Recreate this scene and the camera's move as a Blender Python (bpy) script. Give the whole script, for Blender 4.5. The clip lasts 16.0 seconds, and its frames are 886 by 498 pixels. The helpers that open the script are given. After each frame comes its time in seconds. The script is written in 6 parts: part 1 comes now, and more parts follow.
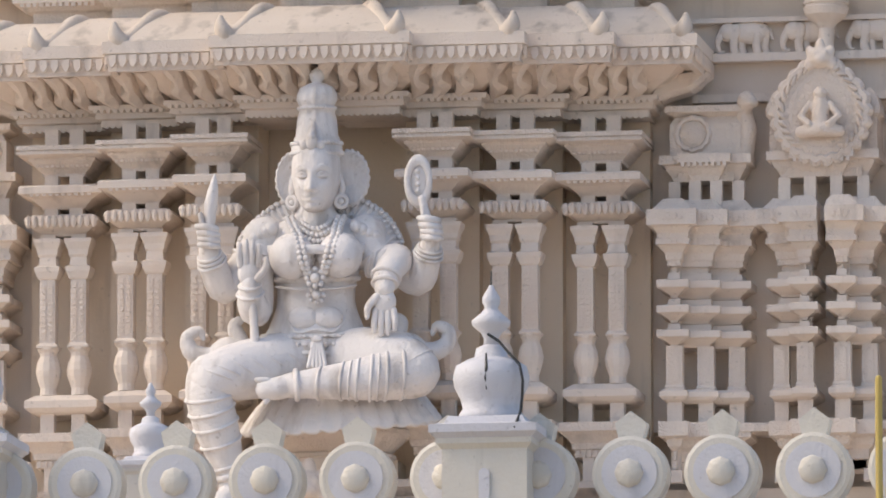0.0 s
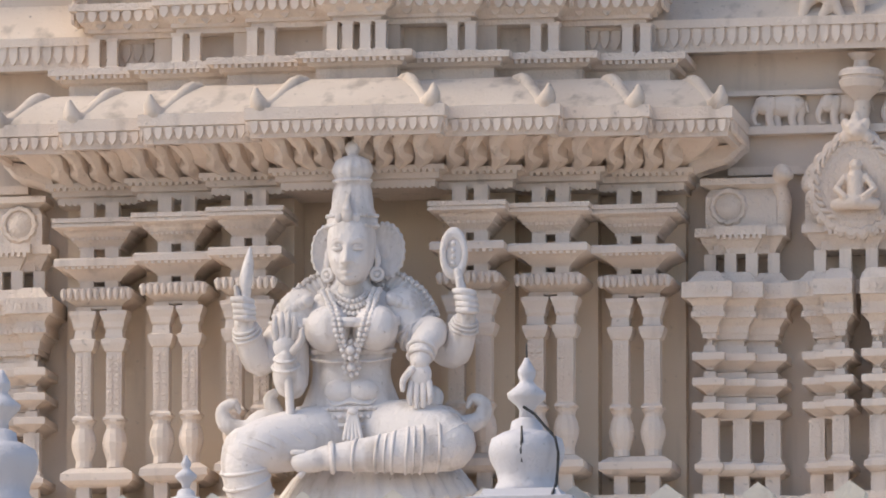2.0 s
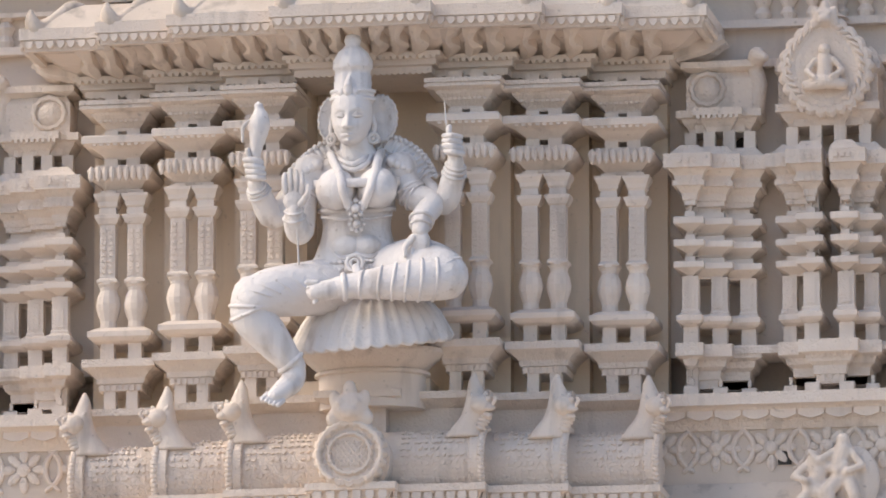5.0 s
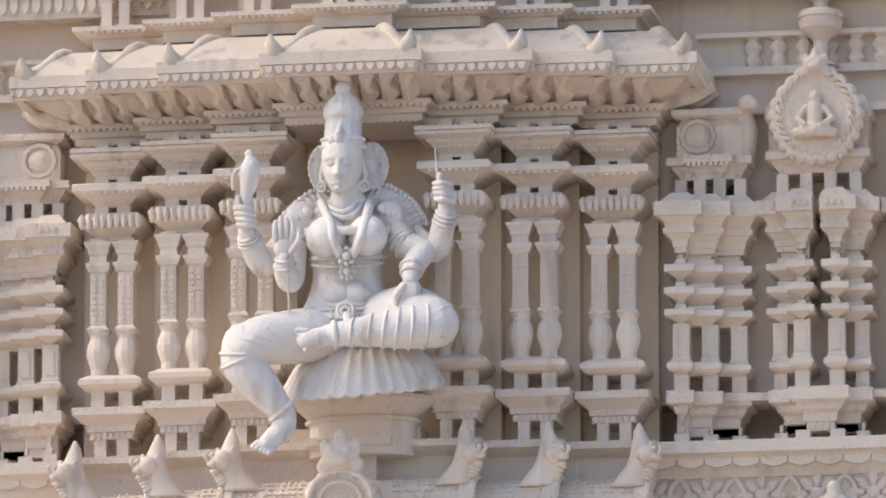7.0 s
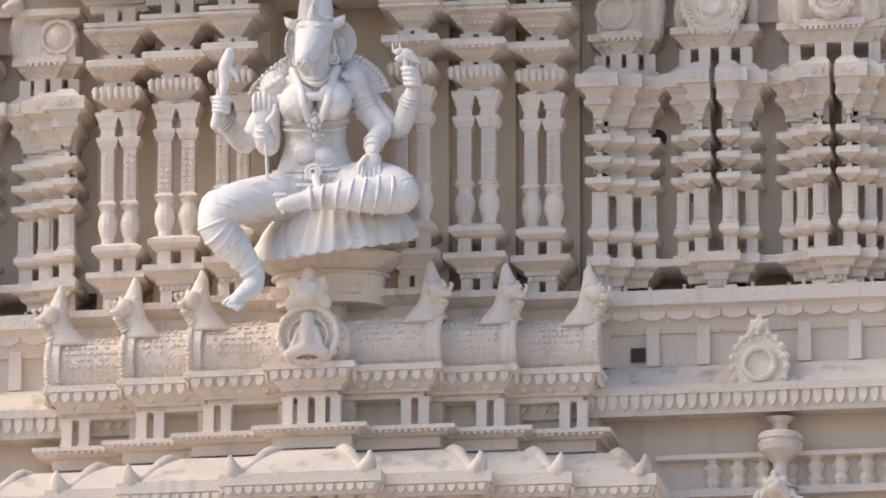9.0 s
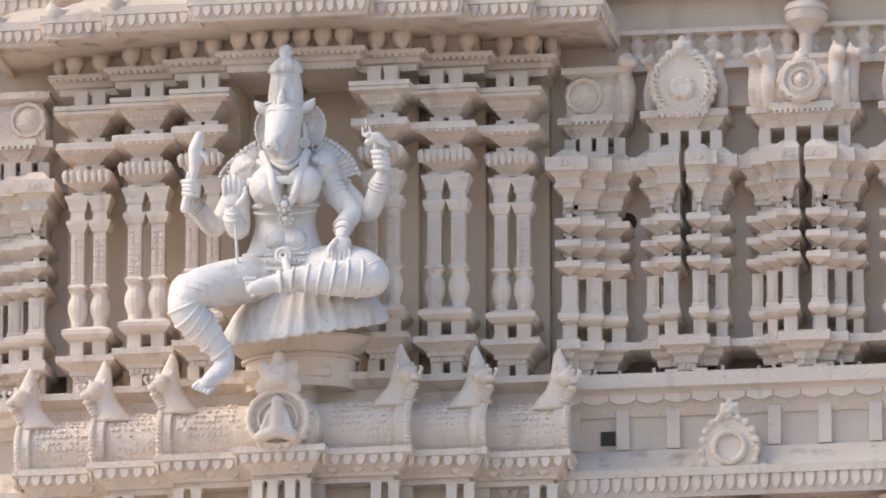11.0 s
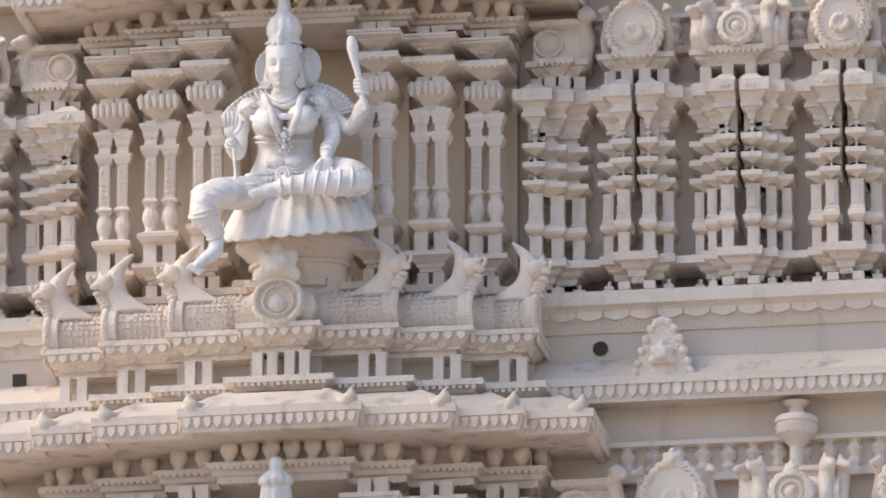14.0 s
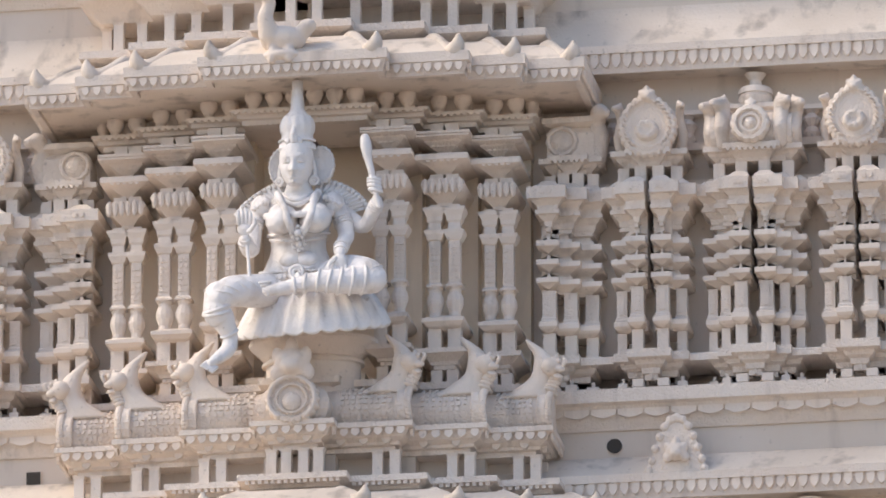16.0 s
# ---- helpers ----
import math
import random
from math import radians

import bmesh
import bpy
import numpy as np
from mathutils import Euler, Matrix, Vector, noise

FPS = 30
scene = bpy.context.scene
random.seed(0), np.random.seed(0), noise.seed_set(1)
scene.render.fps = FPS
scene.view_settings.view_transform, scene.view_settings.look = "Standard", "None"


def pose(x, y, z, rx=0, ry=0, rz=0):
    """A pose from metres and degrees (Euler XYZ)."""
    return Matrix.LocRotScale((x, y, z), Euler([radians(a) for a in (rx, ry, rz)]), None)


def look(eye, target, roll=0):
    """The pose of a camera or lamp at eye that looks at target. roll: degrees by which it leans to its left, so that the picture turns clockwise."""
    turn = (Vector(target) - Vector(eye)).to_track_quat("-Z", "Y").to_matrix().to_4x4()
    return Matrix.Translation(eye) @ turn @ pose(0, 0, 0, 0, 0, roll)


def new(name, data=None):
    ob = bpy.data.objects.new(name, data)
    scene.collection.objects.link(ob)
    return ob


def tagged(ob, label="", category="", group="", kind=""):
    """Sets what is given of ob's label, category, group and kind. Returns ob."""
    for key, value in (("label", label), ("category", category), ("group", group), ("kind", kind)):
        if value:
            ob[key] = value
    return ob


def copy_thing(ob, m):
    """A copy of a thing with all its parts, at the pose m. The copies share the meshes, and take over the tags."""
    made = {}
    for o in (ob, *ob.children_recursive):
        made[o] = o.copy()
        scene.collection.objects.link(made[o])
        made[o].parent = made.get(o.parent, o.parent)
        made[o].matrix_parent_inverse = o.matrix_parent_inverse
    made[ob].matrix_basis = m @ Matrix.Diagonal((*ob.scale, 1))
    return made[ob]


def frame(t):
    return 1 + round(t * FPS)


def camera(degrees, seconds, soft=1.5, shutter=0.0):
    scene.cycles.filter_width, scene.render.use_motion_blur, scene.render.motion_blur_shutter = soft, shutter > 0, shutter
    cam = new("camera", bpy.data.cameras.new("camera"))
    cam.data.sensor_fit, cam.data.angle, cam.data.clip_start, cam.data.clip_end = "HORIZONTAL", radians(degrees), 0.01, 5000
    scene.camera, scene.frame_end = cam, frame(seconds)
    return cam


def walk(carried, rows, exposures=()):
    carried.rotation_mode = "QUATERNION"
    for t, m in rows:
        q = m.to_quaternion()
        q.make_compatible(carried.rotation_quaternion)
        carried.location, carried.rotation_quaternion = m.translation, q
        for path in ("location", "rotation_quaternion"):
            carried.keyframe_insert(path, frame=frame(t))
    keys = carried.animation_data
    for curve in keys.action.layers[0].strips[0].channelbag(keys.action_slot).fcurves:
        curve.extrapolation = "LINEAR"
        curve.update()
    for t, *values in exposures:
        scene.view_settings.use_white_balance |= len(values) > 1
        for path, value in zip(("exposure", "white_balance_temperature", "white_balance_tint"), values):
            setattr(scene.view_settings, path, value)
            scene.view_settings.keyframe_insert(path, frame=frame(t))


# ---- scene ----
# ---- camera ----
EYE = (10.93, -59.0, 1.6)
LENS = 5.05
ROWS = [(0, 9.6200, 7.9900, -0.0000), (0.5, 9.7950, 8.0553, -0.0400), (1, 9.9089, 8.1046, -0.0326), (1.5, 9.8724, 8.1344, 0.0086),
        (2, 9.8247, 8.4044, 0.0295), (2.5, 9.9297, 8.9533, 0.0163), (2.6, 9.9442, 9.0462, 0.0025), (3, 9.9764, 9.4392, -0.0125),
        (3.5, 9.8997, 10.0063, 0.0026), (4, 9.7366, 10.5380, 0.0583), (4.5, 9.7995, 11.0096, 0.0598), (4.7, 9.8194, 11.1282, 0.0063),
        (6.8, 9.7649, 11.4490, 0.0020), (7, 9.7503, 11.5115, -0.0483), (7.5, 9.6227, 11.9399, 0.0117), (8, 9.5877, 12.6912, 0.0101),
        (8.5, 9.5600, 13.3672, 0.0059), (9, 9.5139, 13.9147, 0.0091), (9.5, 9.5485, 14.1713, 0.0086), (10, 9.5119, 14.2616, -0.0139),
        (10.2, 9.4747, 14.3128, -0.0278), (12.3, 9.1815, 14.4737, -0.0068), (12.5, 9.1709, 14.6220, -0.0064), (13, 9.2481, 15.2784, -0.0097),
        (13.2, 9.3256, 15.5168, -0.0060), (13.5, 9.4017, 15.8677, 0.0141), (14, 9.2792, 16.7384, 0.0286), (14.5, 9.3423, 17.3023, 0.0502),
        (15, 9.3714, 17.3903, -0.0080), (15.5, 9.3658, 17.3509, -0.0120), (16, 9.3607, 17.2948, -0.0442)]
cam = camera(LENS, 16.0, soft=1.8)
walk(cam, [(t, pose(*EYE, 90 + tilt, 0, pan) @ pose(0, 0, 0, 0, 0, roll)) for t, pan, tilt, roll in ROWS],
     exposures=((0.0, 0.38, 6550, 11), (2.0, 0.34, 6550, 12), (4.5, 0.48, 6520, 12), (7.0, 0.51, 6480, 11), (9.0, 0.58, 6430, 11), (12.5, 0.62, 6350, 11), (16.0, 0.60, 6300, 11)))

# ---- light: hazy sun from the front left, bright milky sky ----
SUN_AZ, SUN_EL = -77.0, 46.0   # degrees left of the facade's normal, above the horizon
world = bpy.data.worlds.new("world")
scene.world = world
world.use_nodes = True
wn = world.node_tree
sky = wn.nodes.new("ShaderNodeTexSky")
sky.sky_type = "NISHITA"
sky.sun_disc = False
sky.sun_elevation = radians(SUN_EL)
sky.sun_rotation = radians(180 - SUN_AZ)
sky.air_density, sky.dust_density, sky.ozone_density = 1.0, 2.0, 1.0
wn.links.new(sky.outputs[0], wn.nodes["Background"].inputs[0])
wn.nodes["Background"].inputs[1].default_value = 0.15
sun = new("sun", bpy.data.lights.new("sun", "SUN"))
sun.data.energy, sun.data.angle, sun.data.color = 1.35, radians(26), (1.0, 0.82, 0.57)
a, e = radians(SUN_AZ), radians(SUN_EL)
sun_dir = Vector((math.sin(a) * math.cos(e), -math.cos(a) * math.cos(e), math.sin(e)))
sun.matrix_world = look(sun_dir * 80, (0, 0, 0))

# ---- materials ----
def material(name, base, second, rough=0.9, grain=45.0, bump=0.45, stain=0.35, stain_col=(0.16, 0.13, 0.11), carve=None, metallic=0.0, dirt=0.575):
    m = bpy.data.materials.new(name)
    m.use_nodes = True
    nt = m.node_tree
    N, Lk = nt.nodes, nt.links
    bsdf = N["Principled BSDF"]
    bsdf.inputs["Roughness"].default_value = rough
    bsdf.inputs["Metallic"].default_value = metallic
    geo = N.new("ShaderNodeNewGeometry")
    def tex(scale, detail, stretch=None):
        n = N.new("ShaderNodeTexNoise")
        n.inputs["Scale"].default_value, n.inputs["Detail"].default_value = scale, detail
        if stretch:
            mp = N.new("ShaderNodeMapping")
            mp.inputs["Scale"].default_value = stretch
            Lk.new(geo.outputs["Position"], mp.inputs[0])
            Lk.new(mp.outputs[0], n.inputs["Vector"])
        else:
            Lk.new(geo.outputs["Position"], n.inputs["Vector"])
        return n
    def ramp(src, p0, p1, c0, c1):
        r = N.new("ShaderNodeValToRGB")
        r.color_ramp.elements[0].position, r.color_ramp.elements[1].position = p0, p1
        r.color_ramp.elements[0].color, r.color_ramp.elements[1].color = c0, c1
        Lk.new(src, r.inputs[0])
        return r
    def mix(fac, x, y, mode="MIX"):
        n = N.new("ShaderNodeMix")
        n.data_type, n.blend_type = "RGBA", mode
        if isinstance(fac, float):
            n.inputs[0].default_value = fac
        else:
            Lk.new(fac, n.inputs[0])
        for s, v in ((6, x), (7, y)):
            if isinstance(v, tuple):
                n.inputs[s].default_value = (*v, 1)
            else:
                Lk.new(v, n.inputs[s])
        return n.outputs[2]
    large = ramp(tex(1.7, 5).outputs[0], 0.35, 0.68, (0, 0, 0, 1), (1, 1, 1, 1))
    col = mix(large.outputs[0], base, second)
    info = N.new("ShaderNodeObjectInfo")
    tone = ramp(info.outputs["Random"], 0.0, 1.0, (0.93, 0.93, 0.93, 1), (1.05, 1.04, 1.02, 1))
    col = mix(1.0, col, tone.outputs[0], "MULTIPLY")
    streak = ramp(tex(1.0, 6, (7.0, 7.0, 1.1)).outputs[0], dirt, dirt + 0.18, (0, 0, 0, 1), (stain, stain, stain, 1))
    col = mix(streak.outputs[0], col, stain_col)
    speck = ramp(tex(26, 4).outputs[0], 0.66, 0.74, (0, 0, 0, 1), (stain * 0.9,) * 3 + (1,))
    col = mix(speck.outputs[0], col, stain_col)
    Lk.new(col, bsdf.inputs["Base Color"])
    bp = N.new("ShaderNodeBump")
    bp.inputs["Strength"].default_value, bp.inputs["Distance"].default_value = bump, 0.012
    Lk.new(tex(grain, 8).outputs[0], bp.inputs["Height"])
    last = bp
    if carve:
        vor = N.new("ShaderNodeTexVoronoi")
        vor.feature = "DISTANCE_TO_EDGE"
        vor.inputs["Scale"].default_value = carve[0]
        Lk.new(geo.outputs["Position"], vor.inputs["Vector"])
        rr = ramp(vor.outputs["Distance"], 0.03, 0.16, (0, 0, 0, 1), (1, 1, 1, 1))
        b2 = N.new("ShaderNodeBump")
        b2.inputs["Strength"].default_value, b2.inputs["Distance"].default_value = carve[1], 0.02
        Lk.new(rr.outputs[0], b2.inputs["Height"])
        Lk.new(bp.outputs[0], b2.inputs["Normal"])
        last = b2
    Lk.new(last.outputs[0], bsdf.inputs["Normal"])
    return m


CREAM = (0.74, 0.635, 0.55)
CREAM2 = (0.79, 0.70, 0.62)
PLASTER = material("cream_plaster", CREAM, CREAM2)
CARVED = material("carved_cream_plaster", CREAM, CREAM2, carve=(34, 0.3))
FINE = material("finely_carved_plaster", CREAM, CREAM2, carve=(48, 0.3))
ROOF = material("weathered_roof_plaster", (0.64, 0.55, 0.465), (0.74, 0.65, 0.565), stain=0.5, dirt=0.53)
WALL = material("plain_wall_plaster", (0.66, 0.57, 0.485), (0.71, 0.62, 0.54), bump=0.15, stain=0.22)
# bay wall plaster tinted warm to stand in for sunlight bounced inside the recesses
BOUNCE_WARM = material("bounce_tinted_plaster", (0.78, 0.65, 0.505), (0.82, 0.70, 0.57), bump=0.15, stain=0.22)
WHITE = material("white_painted_stone", (0.77, 0.735, 0.715), (0.84, 0.80, 0.78), rough=0.75, grain=26, bump=0.9, stain=0.55, dirt=0.535, stain_col=(0.33, 0.28, 0.24))
WHITEWASH = material("white_parapet_paint", (0.62, 0.61, 0.645), (0.69, 0.68, 0.71), rough=0.6, stain=0.25)
YELLOWISH = material("pale_yellow_paint", (0.66, 0.615, 0.535), (0.72, 0.68, 0.61), rough=0.6, stain=0.3)
CABLE = material("black_cable", (0.02, 0.02, 0.02), (0.03, 0.03, 0.03), rough=0.5, stain=0.0)
IRON = material("dark_iron", (0.05, 0.05, 0.05), (0.08, 0.07, 0.06), rough=0.5, stain=0.2)
POLE = material("yellow_pole_paint", (0.55, 0.40, 0.10), (0.6, 0.45, 0.14), rough=0.5, stain=0.2)
EARTH = material("dusty_ground", (0.42, 0.36, 0.29), (0.48, 0.42, 0.34), stain=0.2)
# near-black colour that stands for the unlit depth of the drain holes
HOLE_SHADE = material("painted_hole_shade", (0.05, 0.045, 0.04), (0.07, 0.06, 0.05), stain=0.1)


# ---- mesh helpers ----
def link(name, bm, mat, parent=None, smooth=False):
    bmesh.ops.recalc_face_normals(bm, faces=bm.faces)
    me = bpy.data.meshes.new(name)
    bm.to_mesh(me)
    bm.free()
    me.materials.append(mat)
    if smooth:
        for p in me.polygons:
            p.use_smooth = True
    ob = new(name, me)
    if parent:
        ob.parent = parent
    return ob


def part(name, bm, mat, parent, label="", smooth=False):
    ob = link(name, bm, mat, parent, smooth)
    if label:
        ob["label"] = label
    return ob


def thing(name, loc, label, category, group="", kind=""):
    ob = new(name)
    ob.location = loc
    ob.empty_display_size = 0.1
    return tagged(ob, label, category, group, kind)


def again(src, parent, m):
    """One more object on the mesh of src, under parent, at the local pose m."""
    ob = src.copy()
    scene.collection.objects.link(ob)
    ob.parent = parent
    ob.matrix_basis = m
    return ob


def box(bm, x0, x1, y0, y1, z0, z1):
    vs = [bm.verts.new((x, y, z)) for z in (z0, z1) for x, y in ((x0, y0), (x1, y0), (x1, y1), (x0, y1))]
    for q in ((0, 1, 2, 3), (4, 5, 6, 7), (0, 1, 5, 4), (1, 2, 6, 5), (2, 3, 7, 6), (3, 0, 4, 7)):
        bm.faces.new([vs[i] for i in q])


def stack(bm, cx, cy, wx, wy, prof, back=None):
    """A block of rectangular section: rings of half sizes wx + out, wy + out at the heights of prof; back: its rear plane."""
    rings = []
    for out, z in prof:
        y1 = cy + wy + out if back is None else back
        rings.append([bm.verts.new(p) for p in ((cx - wx - out, cy - wy - out, z), (cx + wx + out, cy - wy - out, z), (cx + wx + out, y1, z), (cx - wx - out, y1, z))])
    bm.faces.new(rings[0]), bm.faces.new(rings[-1])
    for r, s in zip(rings, rings[1:]):
        for i in range(4):
            bm.faces.new((r[i], r[(i + 1) % 4], s[(i + 1) % 4], s[i]))


def lathe(bm, cx, cy, prof, n=12, sy=1.0):
    rings = [[bm.verts.new((cx + r * math.cos(2 * math.pi * (i + .5) / n), cy + sy * r * math.sin(2 * math.pi * (i + .5) / n), z)) for i in range(n)] for r, z in prof]
    bm.faces.new(rings[0]), bm.faces.new(rings[-1])
    for r, s in zip(rings, rings[1:]):
        for i in range(n):
            bm.faces.new((r[i], r[(i + 1) % n], s[(i + 1) % n], s[i]))


def sweep(bm, path, prof):
    """The profile (out, z) carried along a path of axis-parallel runs, with mitred corners; out is to the right of the way."""
    n = []
    for (x0, y0), (x1, y1) in zip(path, path[1:]):
        l = math.hypot(x1 - x0, y1 - y0)
        n.append(((y1 - y0) / l, -(x1 - x0) / l))
    rings = []
    for i, (x, y) in enumerate(path):
        if i == 0:
            ox, oy = n[0]
        elif i == len(path) - 1:
            ox, oy = n[-1]
        else:
            ox, oy = n[i - 1][0] + n[i][0], n[i - 1][1] + n[i][1]
            if n[i - 1] == n[i]:
                ox, oy = n[i]
        rings.append([bm.verts.new((x + ox * o, y + oy * o, z)) for o, z in prof])
    k = len(prof)
    for r, s in zip(rings, rings[1:]):
        for j in range(k):
            bm.faces.new((r[j], r[(j + 1) % k], s[(j + 1) % k], s[j]))
    bm.faces.new(rings[0]), bm.faces.new(rings[-1])


def prism(bm, outline, x0, x1):
    """An outline of (y, z) drawn out along x."""
    a = [bm.verts.new((x0, y, z)) for y, z in outline]
    b = [bm.verts.new((x1, y, z)) for y, z in outline]
    bm.faces.new(a), bm.faces.new(b)
    for i in range(len(a)):
        j = (i + 1) % len(a)
        bm.faces.new((a[i], a[j], b[j], b[i]))


def ball(bm, c, r, rot=None, u=12, v=8):
    m = Matrix.LocRotScale(c, Euler([radians(q) for q in rot]) if rot else None, r if isinstance(r, tuple) else (r, r, r))
    bmesh.ops.create_uvsphere(bm, u_segments=u, v_segments=v, radius=1, matrix=m)


def limb(bm, pts, n=12):
    """A tapered tube through (x, y, z, r) with round ends."""
    for p, q in zip(pts, pts[1:]):
        a, b = Vector(p[:3]), Vector(q[:3])
        d = b - a
        if d.length < 1e-5:
            continue
        m = Matrix.Translation((a + b) / 2) @ d.to_track_quat("Z", "Y").to_matrix().to_4x4()
        bmesh.ops.create_cone(bm, cap_ends=True, segments=n, radius1=p[3], radius2=q[3], depth=d.length, matrix=m)
    for p in pts:
        ball(bm, p[:3], p[3], u=n, v=6)


def ring(bm, c, R, r, axis_rot=(90, 0, 0), n=20, k=6, a0=0.0, a1=360.0, sx=1.0, sz=1.0):
    """A torus or arc round c; the hoop lies in the local x, y plane turned by axis_rot."""
    M = Matrix.Translation(c) @ Euler([radians(q) for q in axis_rot]).to_matrix().to_4x4()
    full = a1 - a0 >= 359.9
    rings = []
    for i in range(n if full else n + 1):
        t = radians(a0 + (a1 - a0) * i / n)
        rings.append([bm.verts.new(M @ Vector((sx * (R + r * math.cos(2 * math.pi * j / k)) * math.cos(t), sz * (R + r * math.cos(2 * math.pi * j / k)) * math.sin(t), r * math.sin(2 * math.pi * j / k)))) for j in range(k)])
    m = len(rings)
    for i in range(m if full else m - 1):
        r0, r1 = rings[i], rings[(i + 1) % m]
        for j in range(k):
            bm.faces.new((r0[j], r0[(j + 1) % k], r1[(j + 1) % k], r1[j]))
    if not full:
        bm.faces.new(rings[0]), bm.faces.new(rings[-1])


def dentils(bm, x0, x1, y, z, h, gap, d=0.012):
    """A row of small blocks hanging below z on a face that looks to -y."""
    n = max(1, int((x1 - x0) / gap))
    for i in range(n):
        x = x0 + (x1 - x0) * (i + 0.5) / n
        box(bm, x - gap * 0.3, x + gap * 0.3, y - d, y + 0.01, z - h, z)


def dentils_path(bm, path, out, z, h, gap, d=0.012):
    """Rows of small blocks on all the faces of a stepped path that look to -y."""
    for x, y, turn in along(path, out, gap):
        if abs(turn) < 0.1:
            box(bm, x - gap * 0.3, x + gap * 0.3, y - d, y + 0.01, z - h, z)


def petals(bm, x0, x1, y, z, w, h, d=0.02):
    """A row of rounded petals on a face that looks to -y."""
    n = max(1, int((x1 - x0) / w))
    for i in range(n):
        ball(bm, (x0 + (x1 - x0) * (i + 0.5) / n, y, z), (w * 0.5, d, h * 0.5), None, 8, 6)


def rosette(bm, c, R, lobes, prof, squash=1.0):
    """One scalloped round relief that looks to -y: rings of prof (share of R, y), with lobes that fade inwards."""
    n = lobes * 4
    rings = []
    for f_, y in prof:
        row = []
        for i in range(n):
            q = 2 * math.pi * i / n
            r_ = R * f_ * (1 + 0.07 * f_ * (abs(math.cos(q * lobes / 2)) - 0.5))
            row.append(bm.verts.new((c[0] + r_ * math.cos(q), c[1] + y, c[2] + squash * r_ * math.sin(q))))
        rings.append(row)
    bm.faces.new(rings[0]), bm.faces.new(rings[-1])
    for r0, r1 in zip(rings, rings[1:]):
        for i in range(n):
            j = (i + 1) % n
            bm.faces.new((r0[i], r0[j], r1[j], r1[i]))


def fuse(ob, voxel=0.012):
    """Grow the touching forms of a modelled piece together."""
    m = ob.modifiers.new("fuse", "REMESH")
    m.mode, m.voxel_size, m.use_smooth_shade = "VOXEL", voxel, True
    return ob


def spline(pts, sub):
    """A smooth line through points of any width."""
    out = []
    for i in range(len(pts) - 1):
        p0, p1, p2, p3 = pts[max(i - 1, 0)], pts[i], pts[i + 1], pts[min(i + 2, len(pts) - 1)]
        for j in range(sub):
            t = j / sub
            out.append(tuple(0.5 * (2 * b + (c - a) * t + (2 * a - 5 * b + 4 * c - d) * t * t + (3 * b - a - 3 * c + d) * t ** 3) for a, b, c, d in zip(p0, p1, p2, p3)))
    return out + [tuple(pts[-1])]


def tube(bm, pts, n=18, sub=5):
    """A smooth round limb through (x, y, z, r) with rounded ends; returns its places (point, heading, radius)."""
    line = spline(pts, sub)
    c = [Vector(q[:3]) for q in line]
    r = [max(q[3], 0.002) for q in line]
    head = []
    for i in range(len(c)):
        d = c[min(i + 1, len(c) - 1)] - c[max(i - 1, 0)]
        head.append(d.normalized() if d.length > 1e-6 else Vector((0, 0, 1)))
    rows = [(c[0] - head[0] * r[0] * math.sin(q), head[0], r[0] * math.cos(q)) for q in (1.35, 0.9, 0.45)]
    rows += list(zip(c, head, r))
    rows += [(c[-1] + head[-1] * r[-1] * math.sin(q), head[-1], r[-1] * math.cos(q)) for q in (0.45, 0.9, 1.35)]
    side = head[0].orthogonal().normalized()
    rings = []
    for p, h, rad in rows:
        side = (side - h * side.dot(h)).normalized()
        up = h.cross(side)
        rings.append([bm.verts.new(p + (side * math.cos(2 * math.pi * i / n) + up * math.sin(2 * math.pi * i / n)) * rad) for i in range(n)])
    skin(bm, rings)
    return list(zip(c, head, r))


def skin(bm, rings):
    bm.faces.new(rings[0]), bm.faces.new(rings[-1])
    n = len(rings[0])
    for r0, r1 in zip(rings, rings[1:]):
        for i in range(n):
            bm.faces.new((r0[i], r0[(i + 1) % n], r1[(i + 1) % n], r1[i]))


def loft(bm, rows, n=40, sub=4):
    """Rounded oval rings (z, x, y, half width, half depth), smoothed from row to row."""
    rings = []
    for z, x, y, hw, hd in spline(rows, sub):
        ring_ = []
        for i in range(n):
            a = 2 * math.pi * i / n
            ca, sa = math.cos(a), math.sin(a)
            ring_.append(bm.verts.new((x + hw * math.copysign(abs(ca) ** 0.9, ca), y + hd * math.copysign(abs(sa) ** 0.9, sa), z)))
        rings.append(ring_)
    skin(bm, rings)


